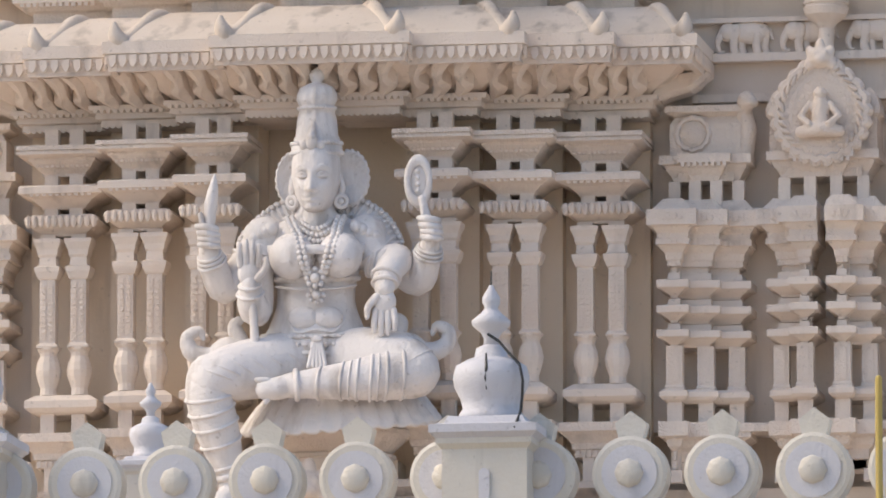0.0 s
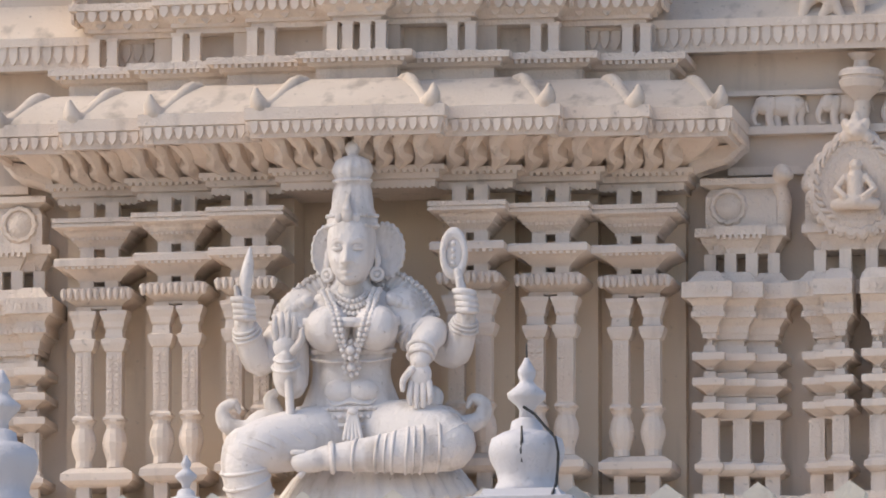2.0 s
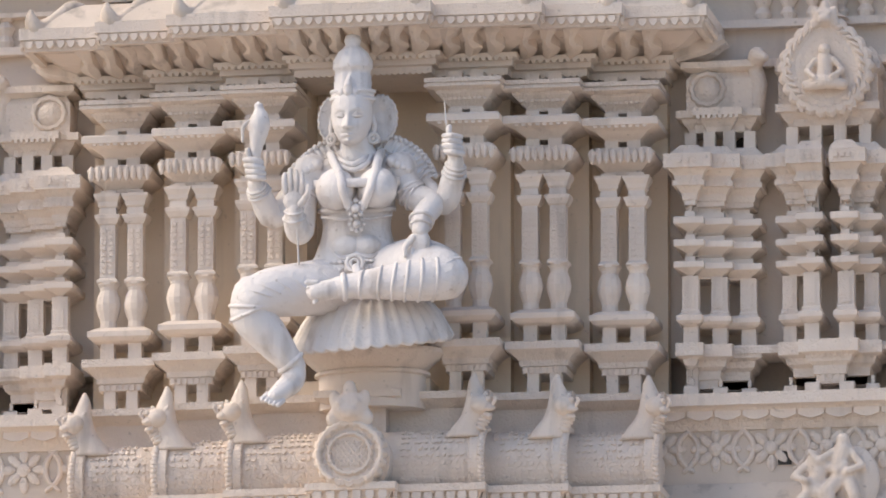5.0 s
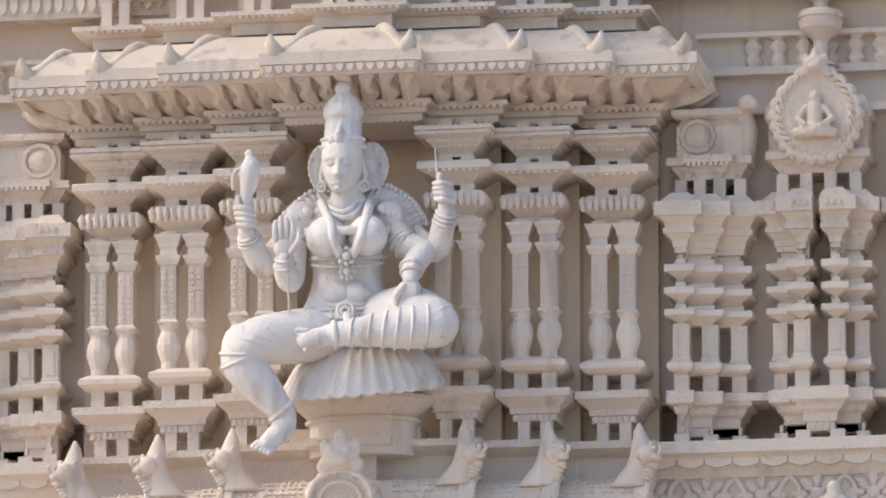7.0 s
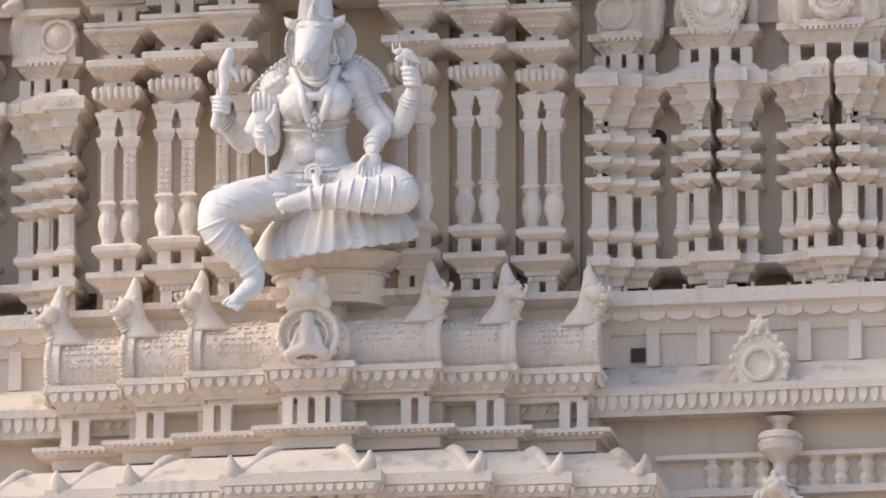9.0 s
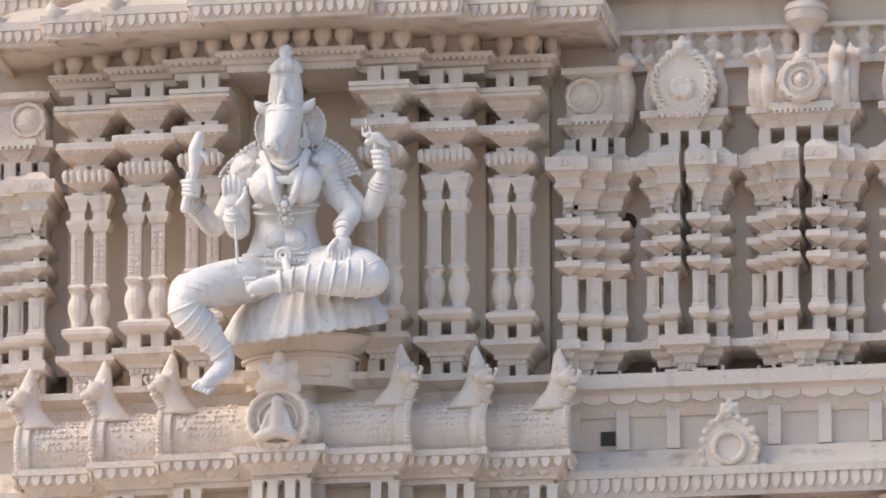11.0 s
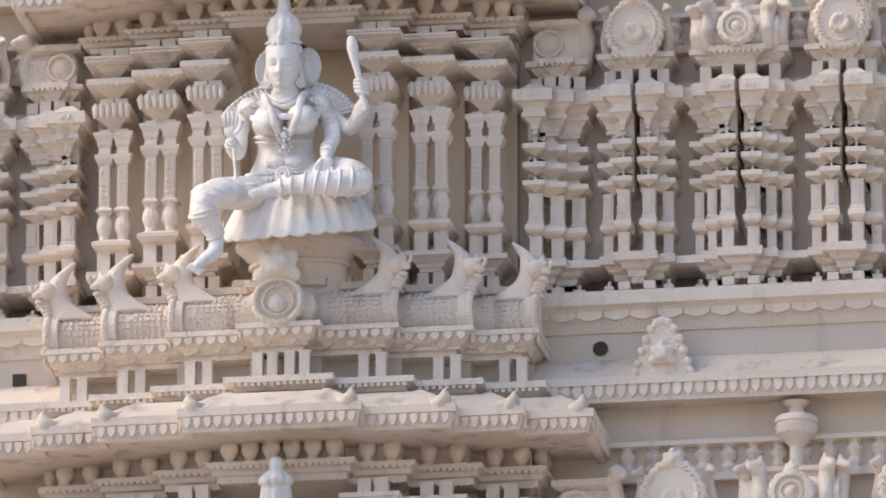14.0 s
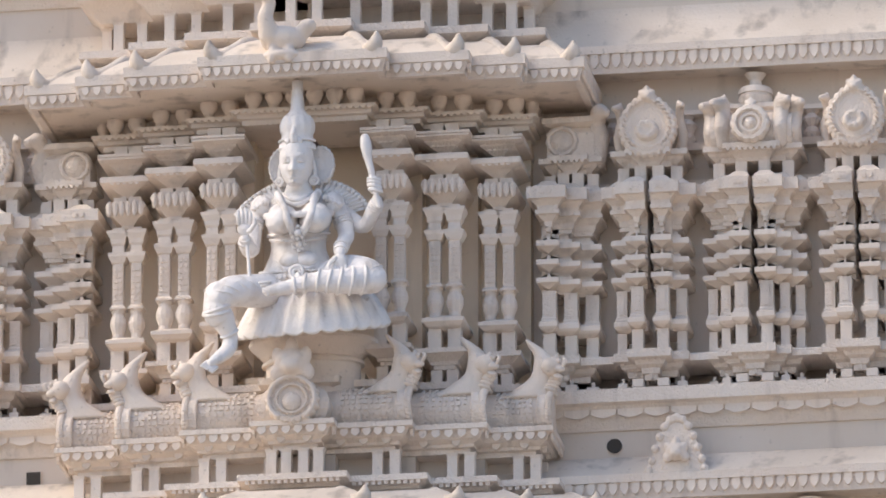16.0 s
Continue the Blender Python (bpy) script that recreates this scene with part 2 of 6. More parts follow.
# ---- the plan of the tower ----
X0 = 0.15
LEVEL_NAMES = "roof_t roof_b fas_b brk_b arc_b s1_t s1_b s2_t s2_b cap_t cap_b neck_b shaft_b pot_b base_b led_t led_b led2_t roll_t roll_b cor_b scal_b post_b slab_b".split()
HEIGHTS = {
    1: (11.53, 11.26, 11.12, 11.005, 10.867, 10.76, 10.66, 10.516, 10.43, 10.344, 10.216, 9.954, 9.528, 9.253, 9.129, 8.995, 8.79, 8.63, 8.47, 8.15, 8.06, 8.01, 7.8, 7.69),
    2: (15.278, 15.017, 14.915, 14.84, 14.703, 14.649, 14.526, 14.43, 14.352, 14.253, 14.09, 13.889, 13.518, 13.25, 13.145, 13.022, 12.835, 12.70, 12.454, 12.086, 11.989, 11.939, 11.689, 11.57),
    3: (18.862, 18.669, 18.549, 18.463, 18.328, 18.211, 18.085, 17.975, 17.884, 17.818, 17.668, 17.424, 17.053, 16.818, 16.72, 16.601, 16.45, 16.35, 16.159, 15.815, 15.726, 15.677, 15.428, 15.351),
    4: (21.945, 21.701, 21.588, 21.517, 21.415, 21.333, 21.253, 21.188, 21.116, 21.045, 20.871, 20.645, 20.33, 20.15, 20.061, 19.902, 19.78, 19.67, 19.60, 19.322, 19.249, 19.216, 18.977, 18.866),
}
PILLARS = {1: (.455, .91, 1.40, 1.92), 2: (.41, .865, 1.335, 1.805), 3: (.39, .75, 1.155, 1.54), 4: (.385, .705, 1.045, 1.365)}
EAVES = {1: (.57, 1.25, 1.775, 2.26), 2: (.46, 1.125, 1.6, 2.105), 3: (.54, 1.11, 1.525, 1.94), 4: (.565, 1.07, 1.41, 1.77)}
ROLLS = {1: (.24, .82, 1.32, 1.86), 2: (.22, .75, 1.24, 1.785), 3: (.23, .75, 1.2, 1.7), 4: (.21, .685, 1.14, 1.54)}
SLABS = {1: (.36, 0.98, 1.52, 2.05), 2: (.34, .915, 1.435, 1.955), 3: (.34, .87, 1.33, 1.80), 4: (.33, .82, 1.24, 1.62)}
# side wall: top and foot of the upper cornice, foot of the frieze, foot of the sloping roof, foot of the fascia
SIDES = {1: (8.66, 8.5, 8.2, 7.95, 7.8), 2: (12.70, 12.53, 12.16, 11.90, 11.72), 3: (16.36, 16.15, 15.90, 15.70, 15.54), 4: (19.64, 19.44, 19.22, 19.02, 18.88), 5: (22.75, 22.55, 22.30, 21.95, 21.79)}
STEP = 0.13
REACH = 5.2


def plane(k):
    return 0.3 + 0.25 * (k - 1)


def level(k):
    return dict(zip(LEVEL_NAMES, HEIGHTS[k]))


def bay_path(y, cuts, back, step=STEP):
    """The stepped outline of a bay, from the wall on one side round its front to the wall on the other."""
    pts = [(X0 - cuts[3], back)]
    for i in (3, 2, 1, 0):
        if i < 3:
            pts.append((X0 - cuts[i], y + step * (i + 1)))
        pts.append((X0 - cuts[i], y + step * i))
    for i in (0, 1, 2, 3):
        pts.append((X0 + cuts[i], y + step * i))
        pts.append((X0 + cuts[i], y + step * (i + 1) if i < 3 else back))
    return pts


def along(path, out, gap, ends=0.02):
    """Evenly spaced places with headings along a stepped path pushed out by so much: (x, y, turn)."""
    found = []
    n = [((b[1] - a[1]), -(b[0] - a[0])) for a, b in zip(path, path[1:])]
    n = [(p / math.hypot(p, q), q / math.hypot(p, q)) for p, q in n]
    off = []
    for i, (x, y) in enumerate(path):
        m0, m1 = n[max(i - 1, 0)], n[min(i, len(n) - 1)]
        ox, oy = (m0[0] + m1[0], m0[1] + m1[1]) if m0 != m1 else m0
        off.append((x + ox * out, y + oy * out))
    for (a, b, q) in zip(off, off[1:], n):
        l = math.hypot(b[0] - a[0], b[1] - a[1])
        d = ((b[0] - a[0]) / l, (b[1] - a[1]) / l) if l > 1e-6 else (1, 0)
        k = int((l - 2 * ends) / gap)
        if k < 1:
            continue
        for j in range(k):
            s = l / 2 + (j - (k - 1) / 2) * (l - 2 * ends) / k
            found.append((a[0] + d[0] * s, a[1] + d[1] * s, math.atan2(d[1], d[0])))
    return found


def arc_prof(o0, z0, o1, z1, bulge, n=6):
    """Points of a swelling line from (o0, z0) to (o1, z1)."""
    pts = []
    for i in range(n + 1):
        t = i / n
        c = math.sin(math.pi * t) * bulge
        dx, dz = o1 - o0, z1 - z0
        l = math.hypot(dx, dz)
        pts.append((o0 + dx * t - dz / l * c * -1, z0 + dz * t + dx / l * c))
    return pts


# ---- setting: ground, core walls ----
bm = bmesh.new()
bmesh.ops.create_grid(bm, x_segments=40, y_segments=40, size=900)
tagged(link("ground", bm, EARTH), "dusty bare ground before the temple tower", "ground", kind="structure")

bm = bmesh.new()
box(bm, -REACH - 0.4, REACH + 0.4, plane(1) + 0.62, 9.0, -0.2, 7.9)
tagged(link("wall_base", bm, WALL), "plain cream plastered base storey of the tower", "wall", kind="structure")
for k in range(1, 6):
    y = plane(k)
    z0 = SIDES[k][3] - 0.1
    z1 = SIDES[k + 1][3] - 0.1 if k < 5 else 25.0
    bm = bmesh.new()
    if k < 5:
        L = level(k)
        box(bm, -REACH, REACH, y + 0.62, 8.0, z0, L["led2_t"] - 0.01)
        box(bm, -REACH, REACH, y + 0.85, 8.0, L["led2_t"] - 0.01, L["led_t"] - 0.02)
        box(bm, -REACH, REACH, y + 0.62, 8.0, L["led_t"] - 0.02, z1)
    else:
        box(bm, -REACH, REACH, y + 0.62, 8.0, z0, z1)
    tagged(link("wall_tier_%d" % k, bm, WALL), "cream plastered wall of one tower tier", "wall", kind="structure")
bm = bmesh.new()
stack(bm, 0, 4.8, REACH, 3.2, [(0, 25.0), (0.25, 25.06), (0.25, 25.3), (-0.5, 25.8), (-1.6, 26.6)])
tagged(link("roof", bm, ROOF), "cream plaster roof closing the tower top", "roof", kind="structure")

# ---- kinds of things on the tower ----
def hanging_tongue(w, h, d):
    """A pointed tongue that hangs from z = 0, its face towards -y."""
    bm = bmesh.new()
    front = [(-w / 2, 0), (w / 2, 0), (w / 2, -h * 0.6), (w * 0.2, -h * 0.92), (0, -h), (-w * 0.2, -h * 0.92), (-w / 2, -h * 0.6)]
    a = [bm.verts.new((x, -d, z)) for x, z in front]
    b = [bm.verts.new((x, d * 0.5, z)) for x, z in front]
    bm.faces.new(a), bm.faces.new(b)
    for i in range(7):
        j = (i + 1) % 7
        bm.faces.new((a[i], a[j], b[j], b[i]))
    return bm


def scroll_bracket(w, out, h, lean=0.0):
    """A leaf-shaped bracket: an S curve rising from the wall (y = 0) out to y = -out at the top."""
    bm = bmesh.new()
    rows = []
    for i, g in enumerate((0.62, 0.95, 1.22, 1.2, 0.85, 0.6, 0.72, 1.05, 1.1)):
        t = i / 8
        y, mid = -out * t, h * (t + 0.11 * math.sin(2 * math.pi * t))
        th = h * (0.14 + 0.20 * math.sin(math.pi * min(1, t * 1.15)) ** 0.8)
        x = lean * (t - 0.5) + 0.3 * lean * math.sin(2 * math.pi * t)
        hw = w * g / 2
        rows.append([bm.verts.new(p) for p in ((x - hw, y, mid + th), (x - hw * 0.9, y - 0.01, mid - th * 0.6), (x, y - 0.03, mid - th), (x + hw * 0.9, y - 0.01, mid - th * 0.6), (x + hw, y, mid + th))])
    for r0, r1 in zip(rows, rows[1:]):
        for i in range(5):
            j = (i + 1) % 5
            bm.faces.new((r0[i], r0[j], r1[j], r1[i]))
    bm.faces.new(rows[0]), bm.faces.new(rows[-1])
    return bm


def row_of(src, parent, places, z):
    """Copies of src along places; src itself takes the first."""
    for i, (x, y, turn) in enumerate(places):
        m = Matrix.Translation((x, y, z)) @ Matrix.Rotation(turn, 4, "Z")
        if i == 0:
            src.matrix_basis = m
        else:
            again(src, parent, m)


def eave(k):
    """The swelling plaster roof of a bay with its spurs, fascia, tongues, brackets and beam."""
    L = level(k)
    y = plane(k)
    cuts = EAVES[k]
    t = thing("bay_eave", (X0, y, L["arc_b"]), "curved cream plaster eave with upturned spurs and carved fascia", "eave", "bay eaves")
    def rel(path):
        return [(px - X0, py - y) for px, py in path]
    o, zb = 0.5, L["arc_b"]
    path = rel(bay_path(y - o, cuts, y + 0.62))
    rt, rb, fb = L["roof_t"] - zb, L["roof_b"] - zb, L["fas_b"] - zb
    lip = (rt - rb) * 0.16
    bm = bmesh.new()
    prof = [(-0.5, fb + 0.03), (0.0, fb + 0.03), (0.0, rb - lip), (0.03, rb - lip)]
    prof += [(0.03 - 0.0, rb + lip)] + arc_prof(0.02, rb + lip, -0.34, rt, -0.07)[1:] + [(-0.5, rt)]
    sweep(bm, path, prof)
    part("roof", bm, ROOF, t, "weathered swelling roof")
    bm = bmesh.new()
    sweep(bm, path, [(0.0, rb - lip), (0.045, rb - lip * 0.8), (0.045, rb + lip * 0.9), (0.02, rb + lip)])
    part("carved_band", bm, FINE, t)
    bm = bmesh.new()
    hh = rb - lip - fb
    sweep(bm, path, [(-0.03, fb), (0.012, fb), (0.012, fb + hh * 0.22), (0.03, fb + hh * 0.8), (0.03, rb - lip), (-0.03, rb - lip)])
    part("fascia", bm, CARVED, t)
    src = part("tongue", hanging_tongue(0.042, hh * 0.78, 0.012), PLASTER, t)
    row_of(src, t, along(path, 0.034, 0.062), rb - lip)
    # soffit block and brackets
    bk = L["brk_b"] - zb
    inner = rel(bay_path(y - 0.06, PILLARS[k], y + 0.62))
    bm = bmesh.new()
    cove = [(0.02, bk - 0.01), (0.07, bk + (fb - bk) * 0.25), (0.15, bk + (fb - bk) * 0.6), (0.24, fb + 0.03)] if k < 3 else [(-0.02, bk - 0.01), (-0.02, fb + 0.03)]
    sweep(bm, inner, [(-0.4, bk - 0.01)] + cove + [(-0.4, fb + 0.03)])
    part("bracket_wall", bm, PLASTER, t)
    places = along(inner, 0.05, 0.118)
    if k >= 3:
        bm = bmesh.new()
        lathe(bm, 0, 0, [(0.040, -0.03), (0.044, 0.0), (0.030, 0.014), (0.044, 0.036), (0.058, 0.066), (0.054, 0.125)], 12, 0.8)
        src = part("bracket", bm, PLASTER, t, "vase-shaped bracket block", smooth=True)
        row_of(src, t, along(inner, 0.03, 0.122), bk)
    for sgn in (-1, 1) if k < 3 else ():
        src = part("bracket", scroll_bracket(0.098, 0.31, fb - bk + 0.06, sgn * {1: 0.10, 2: 0.07, 3: 0.02, 4: 0.0}[k]), PLASTER, t)
        row_of(src, t, [q for q in places if (q[0] > 0) == (sgn > 0)], bk - 0.02)
    bm = bmesh.new()
    ab = bk
    sweep(bm, inner, [(-0.4, 0), (0.02, 0), (0.02, ab * 0.3), (0.05, ab * 0.35), (0.05, ab * 0.6), (0.085, ab * 0.7), (0.085, ab - 0.012), (-0.4, ab - 0.012)])
    dentils_path(bm, inner, 0.085, ab * 0.72, ab * 0.16, 0.04, 0.008)
    dentils_path(bm, inner, 0.02, ab * 0.06, ab * 0.12, 0.036, 0.012)
    part("beam", bm, PLASTER, t)
    # spurs at the breaks
    hs = (rt - rb)
    def spur(px, py, side):
        bm = bmesh.new()
        tube(bm, [(px - side * 0.30, py + 0.36, rt - 0.06, 0.03), (px - side * 0.20, py + 0.26, rt - 0.03, 0.044), (px - side * 0.12, py + 0.15, rb + hs * 0.52, 0.046), (px - side * 0.06, py + 0.05, rb + hs * 0.20, 0.050),
                  (px - side * 0.02, py + 0.0, rb + hs * 0.18, 0.056), (px + side * 0.005, py - 0.015, rb + hs * 0.36, 0.046), (px + side * 0.010, py - 0.02, rb + hs * 0.56, 0.018)], 14, 4)
        part("spur", bm, ROOF, t, "upturned pointed spur", smooth=True)
    for i in range(4):
        for s in (-1, 1):
            spur(s * (cuts[i] - 0.035), -o + STEP * i, s)
    return t


def yali(bm, k, x, y, z, s):
    """A beast's head that looks outwards (s) from a rib, with a tall horn behind and a sweeping nape."""
    lean = 0.05 if k == 4 else 0.0
    loft(bm, [(z - 0.07, x - s * (0.07 + lean), y, 0.13 + lean, 0.09), (z + 0.0, x - s * (0.045 + lean * 0.4), y, 0.10 + lean * 0.3, 0.085), (z + 0.07, x - s * 0.01, y, 0.078, 0.08), (z + 0.15, x + s * 0.005, y - 0.01, 0.068, 0.075),
              (z + 0.22, x - s * lean * 0.2, y, 0.052, 0.05), (z + 0.28, x - s * (0.01 + lean), y, 0.034, 0.034), (z + 0.33, x - s * (0.008 + 2 * lean), y, 0.010, 0.012)], 16, 3)
    hx, hz = x + s * (0.045 + 0.3 * lean), z + 0.125
    ball(bm, (hx, y - 0.06, hz), (0.072, 0.07, 0.062), (15, 0, s * 30), 12, 8)
    ball(bm, (hx + s * 0.048, y - 0.085, hz - 0.02), (0.042, 0.042, 0.026), (25, 0, s * 30), 10, 7)
    ball(bm, (hx + s * 0.04, y - 0.075, hz - 0.065), (0.032, 0.036, 0.017), (30, 0, s * 30), 10, 6)
    tube(bm, [(hx + s * 0.08, y - 0.10, hz - 0.005, 0.012), (hx + s * 0.095, y - 0.11, hz + 0.025, 0.012), (hx + s * 0.08, y - 0.10, hz + 0.04, 0.006)], 8, 3)
    for e in (-1, 1):
        ball(bm, (hx + s * 0.02 + e * 0.03, y - 0.10, hz + 0.028), 0.017, None, 8, 6)
        ball(bm, (hx - s * 0.02 + e * 0.04, y - 0.055, hz + 0.05), (0.018, 0.022, 0.032), (0, e * 20, 0), 8, 6)
    for j in range(6):
        ball(bm, (hx - s * 0.03 + s * 0.012 * math.sin(j * 1.9), y - 0.04 + 0.01 * abs(j - 2), hz + 0.06 - 0.032 * j), (0.036, 0.034, 0.026), (0, s * (30 - 10 * j), 0), 8, 5)
    for j in range(4):
        ball(bm, (hx + s * (0.02 - 0.012 * j), y - 0.04, hz - 0.075 - 0.022 * j), (0.046, 0.040, 0.020), (0, s * 15, 0), 8, 5)


def roll(k):
    """The barrel-shaped parapet over an eave: slab, posts, cornice, carved roll, top ledge."""
    L = level(k)
    y = plane(k)
    t = thing("barrel_parapet", (X0, y, L["slab_b"]), "carved cream barrel parapet on small paired posts", "parapet", "barrel parapets")
    zb = L["slab_b"]
    def rel(path):
        return [(px - X0, py - y) for px, py in path]
    z = {n: v - zb for n, v in L.items()}
    # lower slab
    path = rel(bay_path(y - 0.47, SLABS[k], y + 0.62))
    h = z["post_b"]
    bm = bmesh.new()
    sweep(bm, path, [(-0.6, -0.05), (-0.09, -0.05), (-0.09, h * 0.22), (-0.05, h * 0.3), (-0.04, h * 0.5), (0.0, h * 0.62), (0.02, h * 0.64), (0.02, h), (-0.6, h)])
    dentils_path(bm, path, 0.0, h * 0.64, h * 0.2, 0.04, 0.012)
    part("slab", bm, CARVED, t)
    # posts in the recess
    zp0, zp1 = h, z["scal_b"] - 0.055
    bm = bmesh.new()
    sweep(bm, rel(bay_path(y - 0.22, [c - 0.1 for c in SLABS[k]], y + 0.62)), [(-0.3, zp0), (0, zp0), (0, zp1), (-0.3, zp1)])
    part("recess_wall", bm, WALL, t)
    bm = bmesh.new()
    stack(bm, 0, 0, 0.032, 0.032, [(0.012, zp0), (0.012, zp0 + 0.02), (0, zp0 + 0.025), (0, zp1 - 0.02), (0.01, zp1)])
    src = part("post", bm, PLASTER, t)
    r = ROLLS[k]
    first = True
    spots = [(-0.15, 0), (-0.055, 0), (0.055, 0), (0.15, 0)]
    for i in (1, 2, 3):
        for s in (-1, 1):
            for d in (-0.05, 0.06):
                spots.append((s * (r[i] - 0.13) + d, i))
    for px, i in spots:
        m = Matrix.Translation((px, -0.36 + STEP * i, 0))
        if first:
            src.matrix_basis, first = m, False
        else:
            again(src, t, m)
    # moulding over the posts, cornice with tongues
    path = rel(bay_path(y - 0.47, [c + 0.03 for c in r], y + 0.62))
    bm = bmesh.new()
    s0, s1 = z["scal_b"], z["cor_b"]
    ct = z["roll_b"]
    sweep(bm, path, [(-0.5, zp1), (-0.1, zp1), (-0.1, zp1 + 0.03), (-0.07, zp1 + 0.035), (-0.07, s0), (-0.02, s1 - 0.01), (0.0, s1 + (ct - s1) * 0.45), (0.03, s1 + (ct - s1) * 0.55), (0.03, ct), (-0.5, ct)])
    part("cornice", bm, CARVED, t)
    src = part("tongue", hanging_tongue(0.05, (ct - s1) * 0.7, 0.012), PLASTER, t)
    row_of(src, t, along(path, 0.012, 0.07), s1 + (ct - s1) * 0.5)
    src = part("drop", hanging_tongue(0.055, 0.055, 0.02), PLASTER, t)
    row_of(src, t, along(path, -0.055, 0.14), s1)
    # the roll
    rt = z["roll_t"]
    rp = rel(bay_path(y - 0.44, r, y + 0.62))
    hh = rt - ct
    bm = bmesh.new()
    prof = [(-0.5, ct)]
    for i in range(11):
        a = radians(-38 + 128 * i / 10)
        prof.append((-0.20 + 0.22 * math.cos(a), ct + hh * (0.42 + 0.58 * math.sin(a)) if a > 0 else ct + hh * 0.42 * (1 + math.sin(a) / 0.616)))
    prof.append((-0.5, rt))
    sweep(bm, rp, prof)
    part("roll", bm, CARVED, t, "barrel with carved relief")
    # raised carving on the roll
    rng = random.Random(40 + k)
    bm = bmesh.new()
    edges = [0] + list(r)
    for i in range(4):
        for s in (-1, 1):
            lo, hi = (0.2, r[1]) if i == 1 else (edges[i], edges[i + 1])
            if i == 0:
                continue
            w = hi - lo
            cols = max(3, int((w - 0.14) / 0.036))
            for c in range(cols):
                px = s * (lo + 0.07 + (w - 0.14) * (c + 0.5) / cols)
                for q in range(9):
                    if rng.random() < (0.22 if k < 4 else 0.03):
                        continue
                    a = radians(-28 + 96 * q / 8)
                    sn = math.sin(a)
                    zz = ct + hh * (0.42 + 0.58 * sn) if a > 0 else ct + hh * 0.42 * (1 + sn / 0.616)
                    yy = -0.44 + STEP * i + 0.20 - 0.22 * math.cos(a)
                    m = Matrix.Translation((px + rng.uniform(-.006, .006), yy, zz)) @ Matrix.Rotation(-a, 4, "X") @ Matrix.Rotation((rng.choice((0, 0.5, -0.5, 1.2)) if k < 4 else 0.0), 4, "Y")
                    bmesh.ops.create_cube(bm, size=1, matrix=m @ Matrix.Diagonal((rng.uniform(.012, .026), 0.022, rng.uniform(.014, .03), 1)))
    tagged(part("relief_carving", bm, PLASTER, t), kind="stuff")
    # ledge on top
    bm = bmesh.new()
    lt = z["led2_t"]
    lp = rel(bay_path(y - 0.2, [c - 0.02 for c in r], y + 0.62))
    sweep(bm, lp, [(-0.5, rt - 0.03), (-0.04, rt - 0.03), (-0.04, lt - 0.09), (0.0, lt - 0.075), (0.05, lt - 0.05), (0.07, lt - 0.045), (0.07, lt), (-0.5, lt)])
    part("ledge", bm, CARVED, t)
    # arch ribs with rearing beasts
    for i in (1, 2, 3):
        for s in (-1, 1):
            px, py = s * (r[i] - 0.01), -0.44 + STEP * (i if i == 3 else i)
            bm = bmesh.new()
            pts = []
            for j in range(11):
                a = radians(-40 + 130 * j / 10)
                sn = math.sin(a)
                zz = ct + hh * (0.42 + 0.60 * sn) if a > 0 else ct + hh * 0.42 * (1 + sn / 0.643)
                pts.append((py + 0.22 - 0.27 * math.cos(a), zz))
            outer = pts
            inner_ = [(py + 0.3, q[1] * 0.98) for q in pts]
            prism(bm, outer + inner_[::-1], px - 0.032, px + 0.032)
            for yy, zz in spline(pts, 2):
                ball(bm, (px + s * 0.038, yy + 0.006, zz), (0.026, 0.022, 0.019), (0, s * 20, 0), 8, 5)
                ball(bm, (px - s * 0.03, yy + 0.012, zz), (0.012, 0.014, 0.016), None, 8, 4)
            part("rib", bm, CARVED, t, "arched rib with a beaded edge")
            bm = bmesh.new()
            yali(bm, k, px - s * 0.01, py + 0.08, rt, s)
            part("beast", bm, PLASTER, t, "rearing horned beast head", smooth=True)
    # medallion with a lion mask
    bm = bmesh.new()
    mz = ct + hh * 0.48
    my = -0.47
    rosette(bm, (0, my, mz), hh * 0.61, 20, [(1.0, 0.1), (1.0, -0.02), (0.93, -0.05), (0.80, -0.06), (0.74, -0.035), (0.66, -0.03), (0.6, -0.055), (0.54, -0.055), (0.5, -0.03), (0.2, -0.035)], 0.95)
    if k < 3:
        for e in (-1, 1):
            for j in range(-3, 4):
                limb(bm, [(j * hh * 0.09 - e * hh * 0.16, my - 0.034, mz - hh * 0.2, 0.007), (j * hh * 0.09 + e * hh * 0.16, my - 0.034, mz + hh * 0.2, 0.007)], 5)
    med = part("medallion", bm, CARVED, t, "horseshoe medallion")
    bm = bmesh.new()
    for j in range(26):
        q = radians(-55 + 290 * j / 25)
        ball(bm, (math.cos(q) * hh * 0.53, my - 0.05, mz + math.sin(q) * hh * 0.51), (hh * 0.085, 0.022, hh * 0.038), (0, -math.degrees(q) + 50, 0), 8, 5)
    ring(bm, (0, my - 0.045, mz), hh * 0.53, 0.016, (90, 0, 0), 36, 6, -55, 235, sz=0.96)
    fuse(part("leaf_rim", bm, PLASTER, med, "leafy rim", smooth=True), 0.011)
    bm = bmesh.new()
    crest(bm, (0, my - 0.03, rt + 0.085), 0.115)
    fuse(part("mask", bm, PLASTER, med, "grinning lion mask", smooth=True))
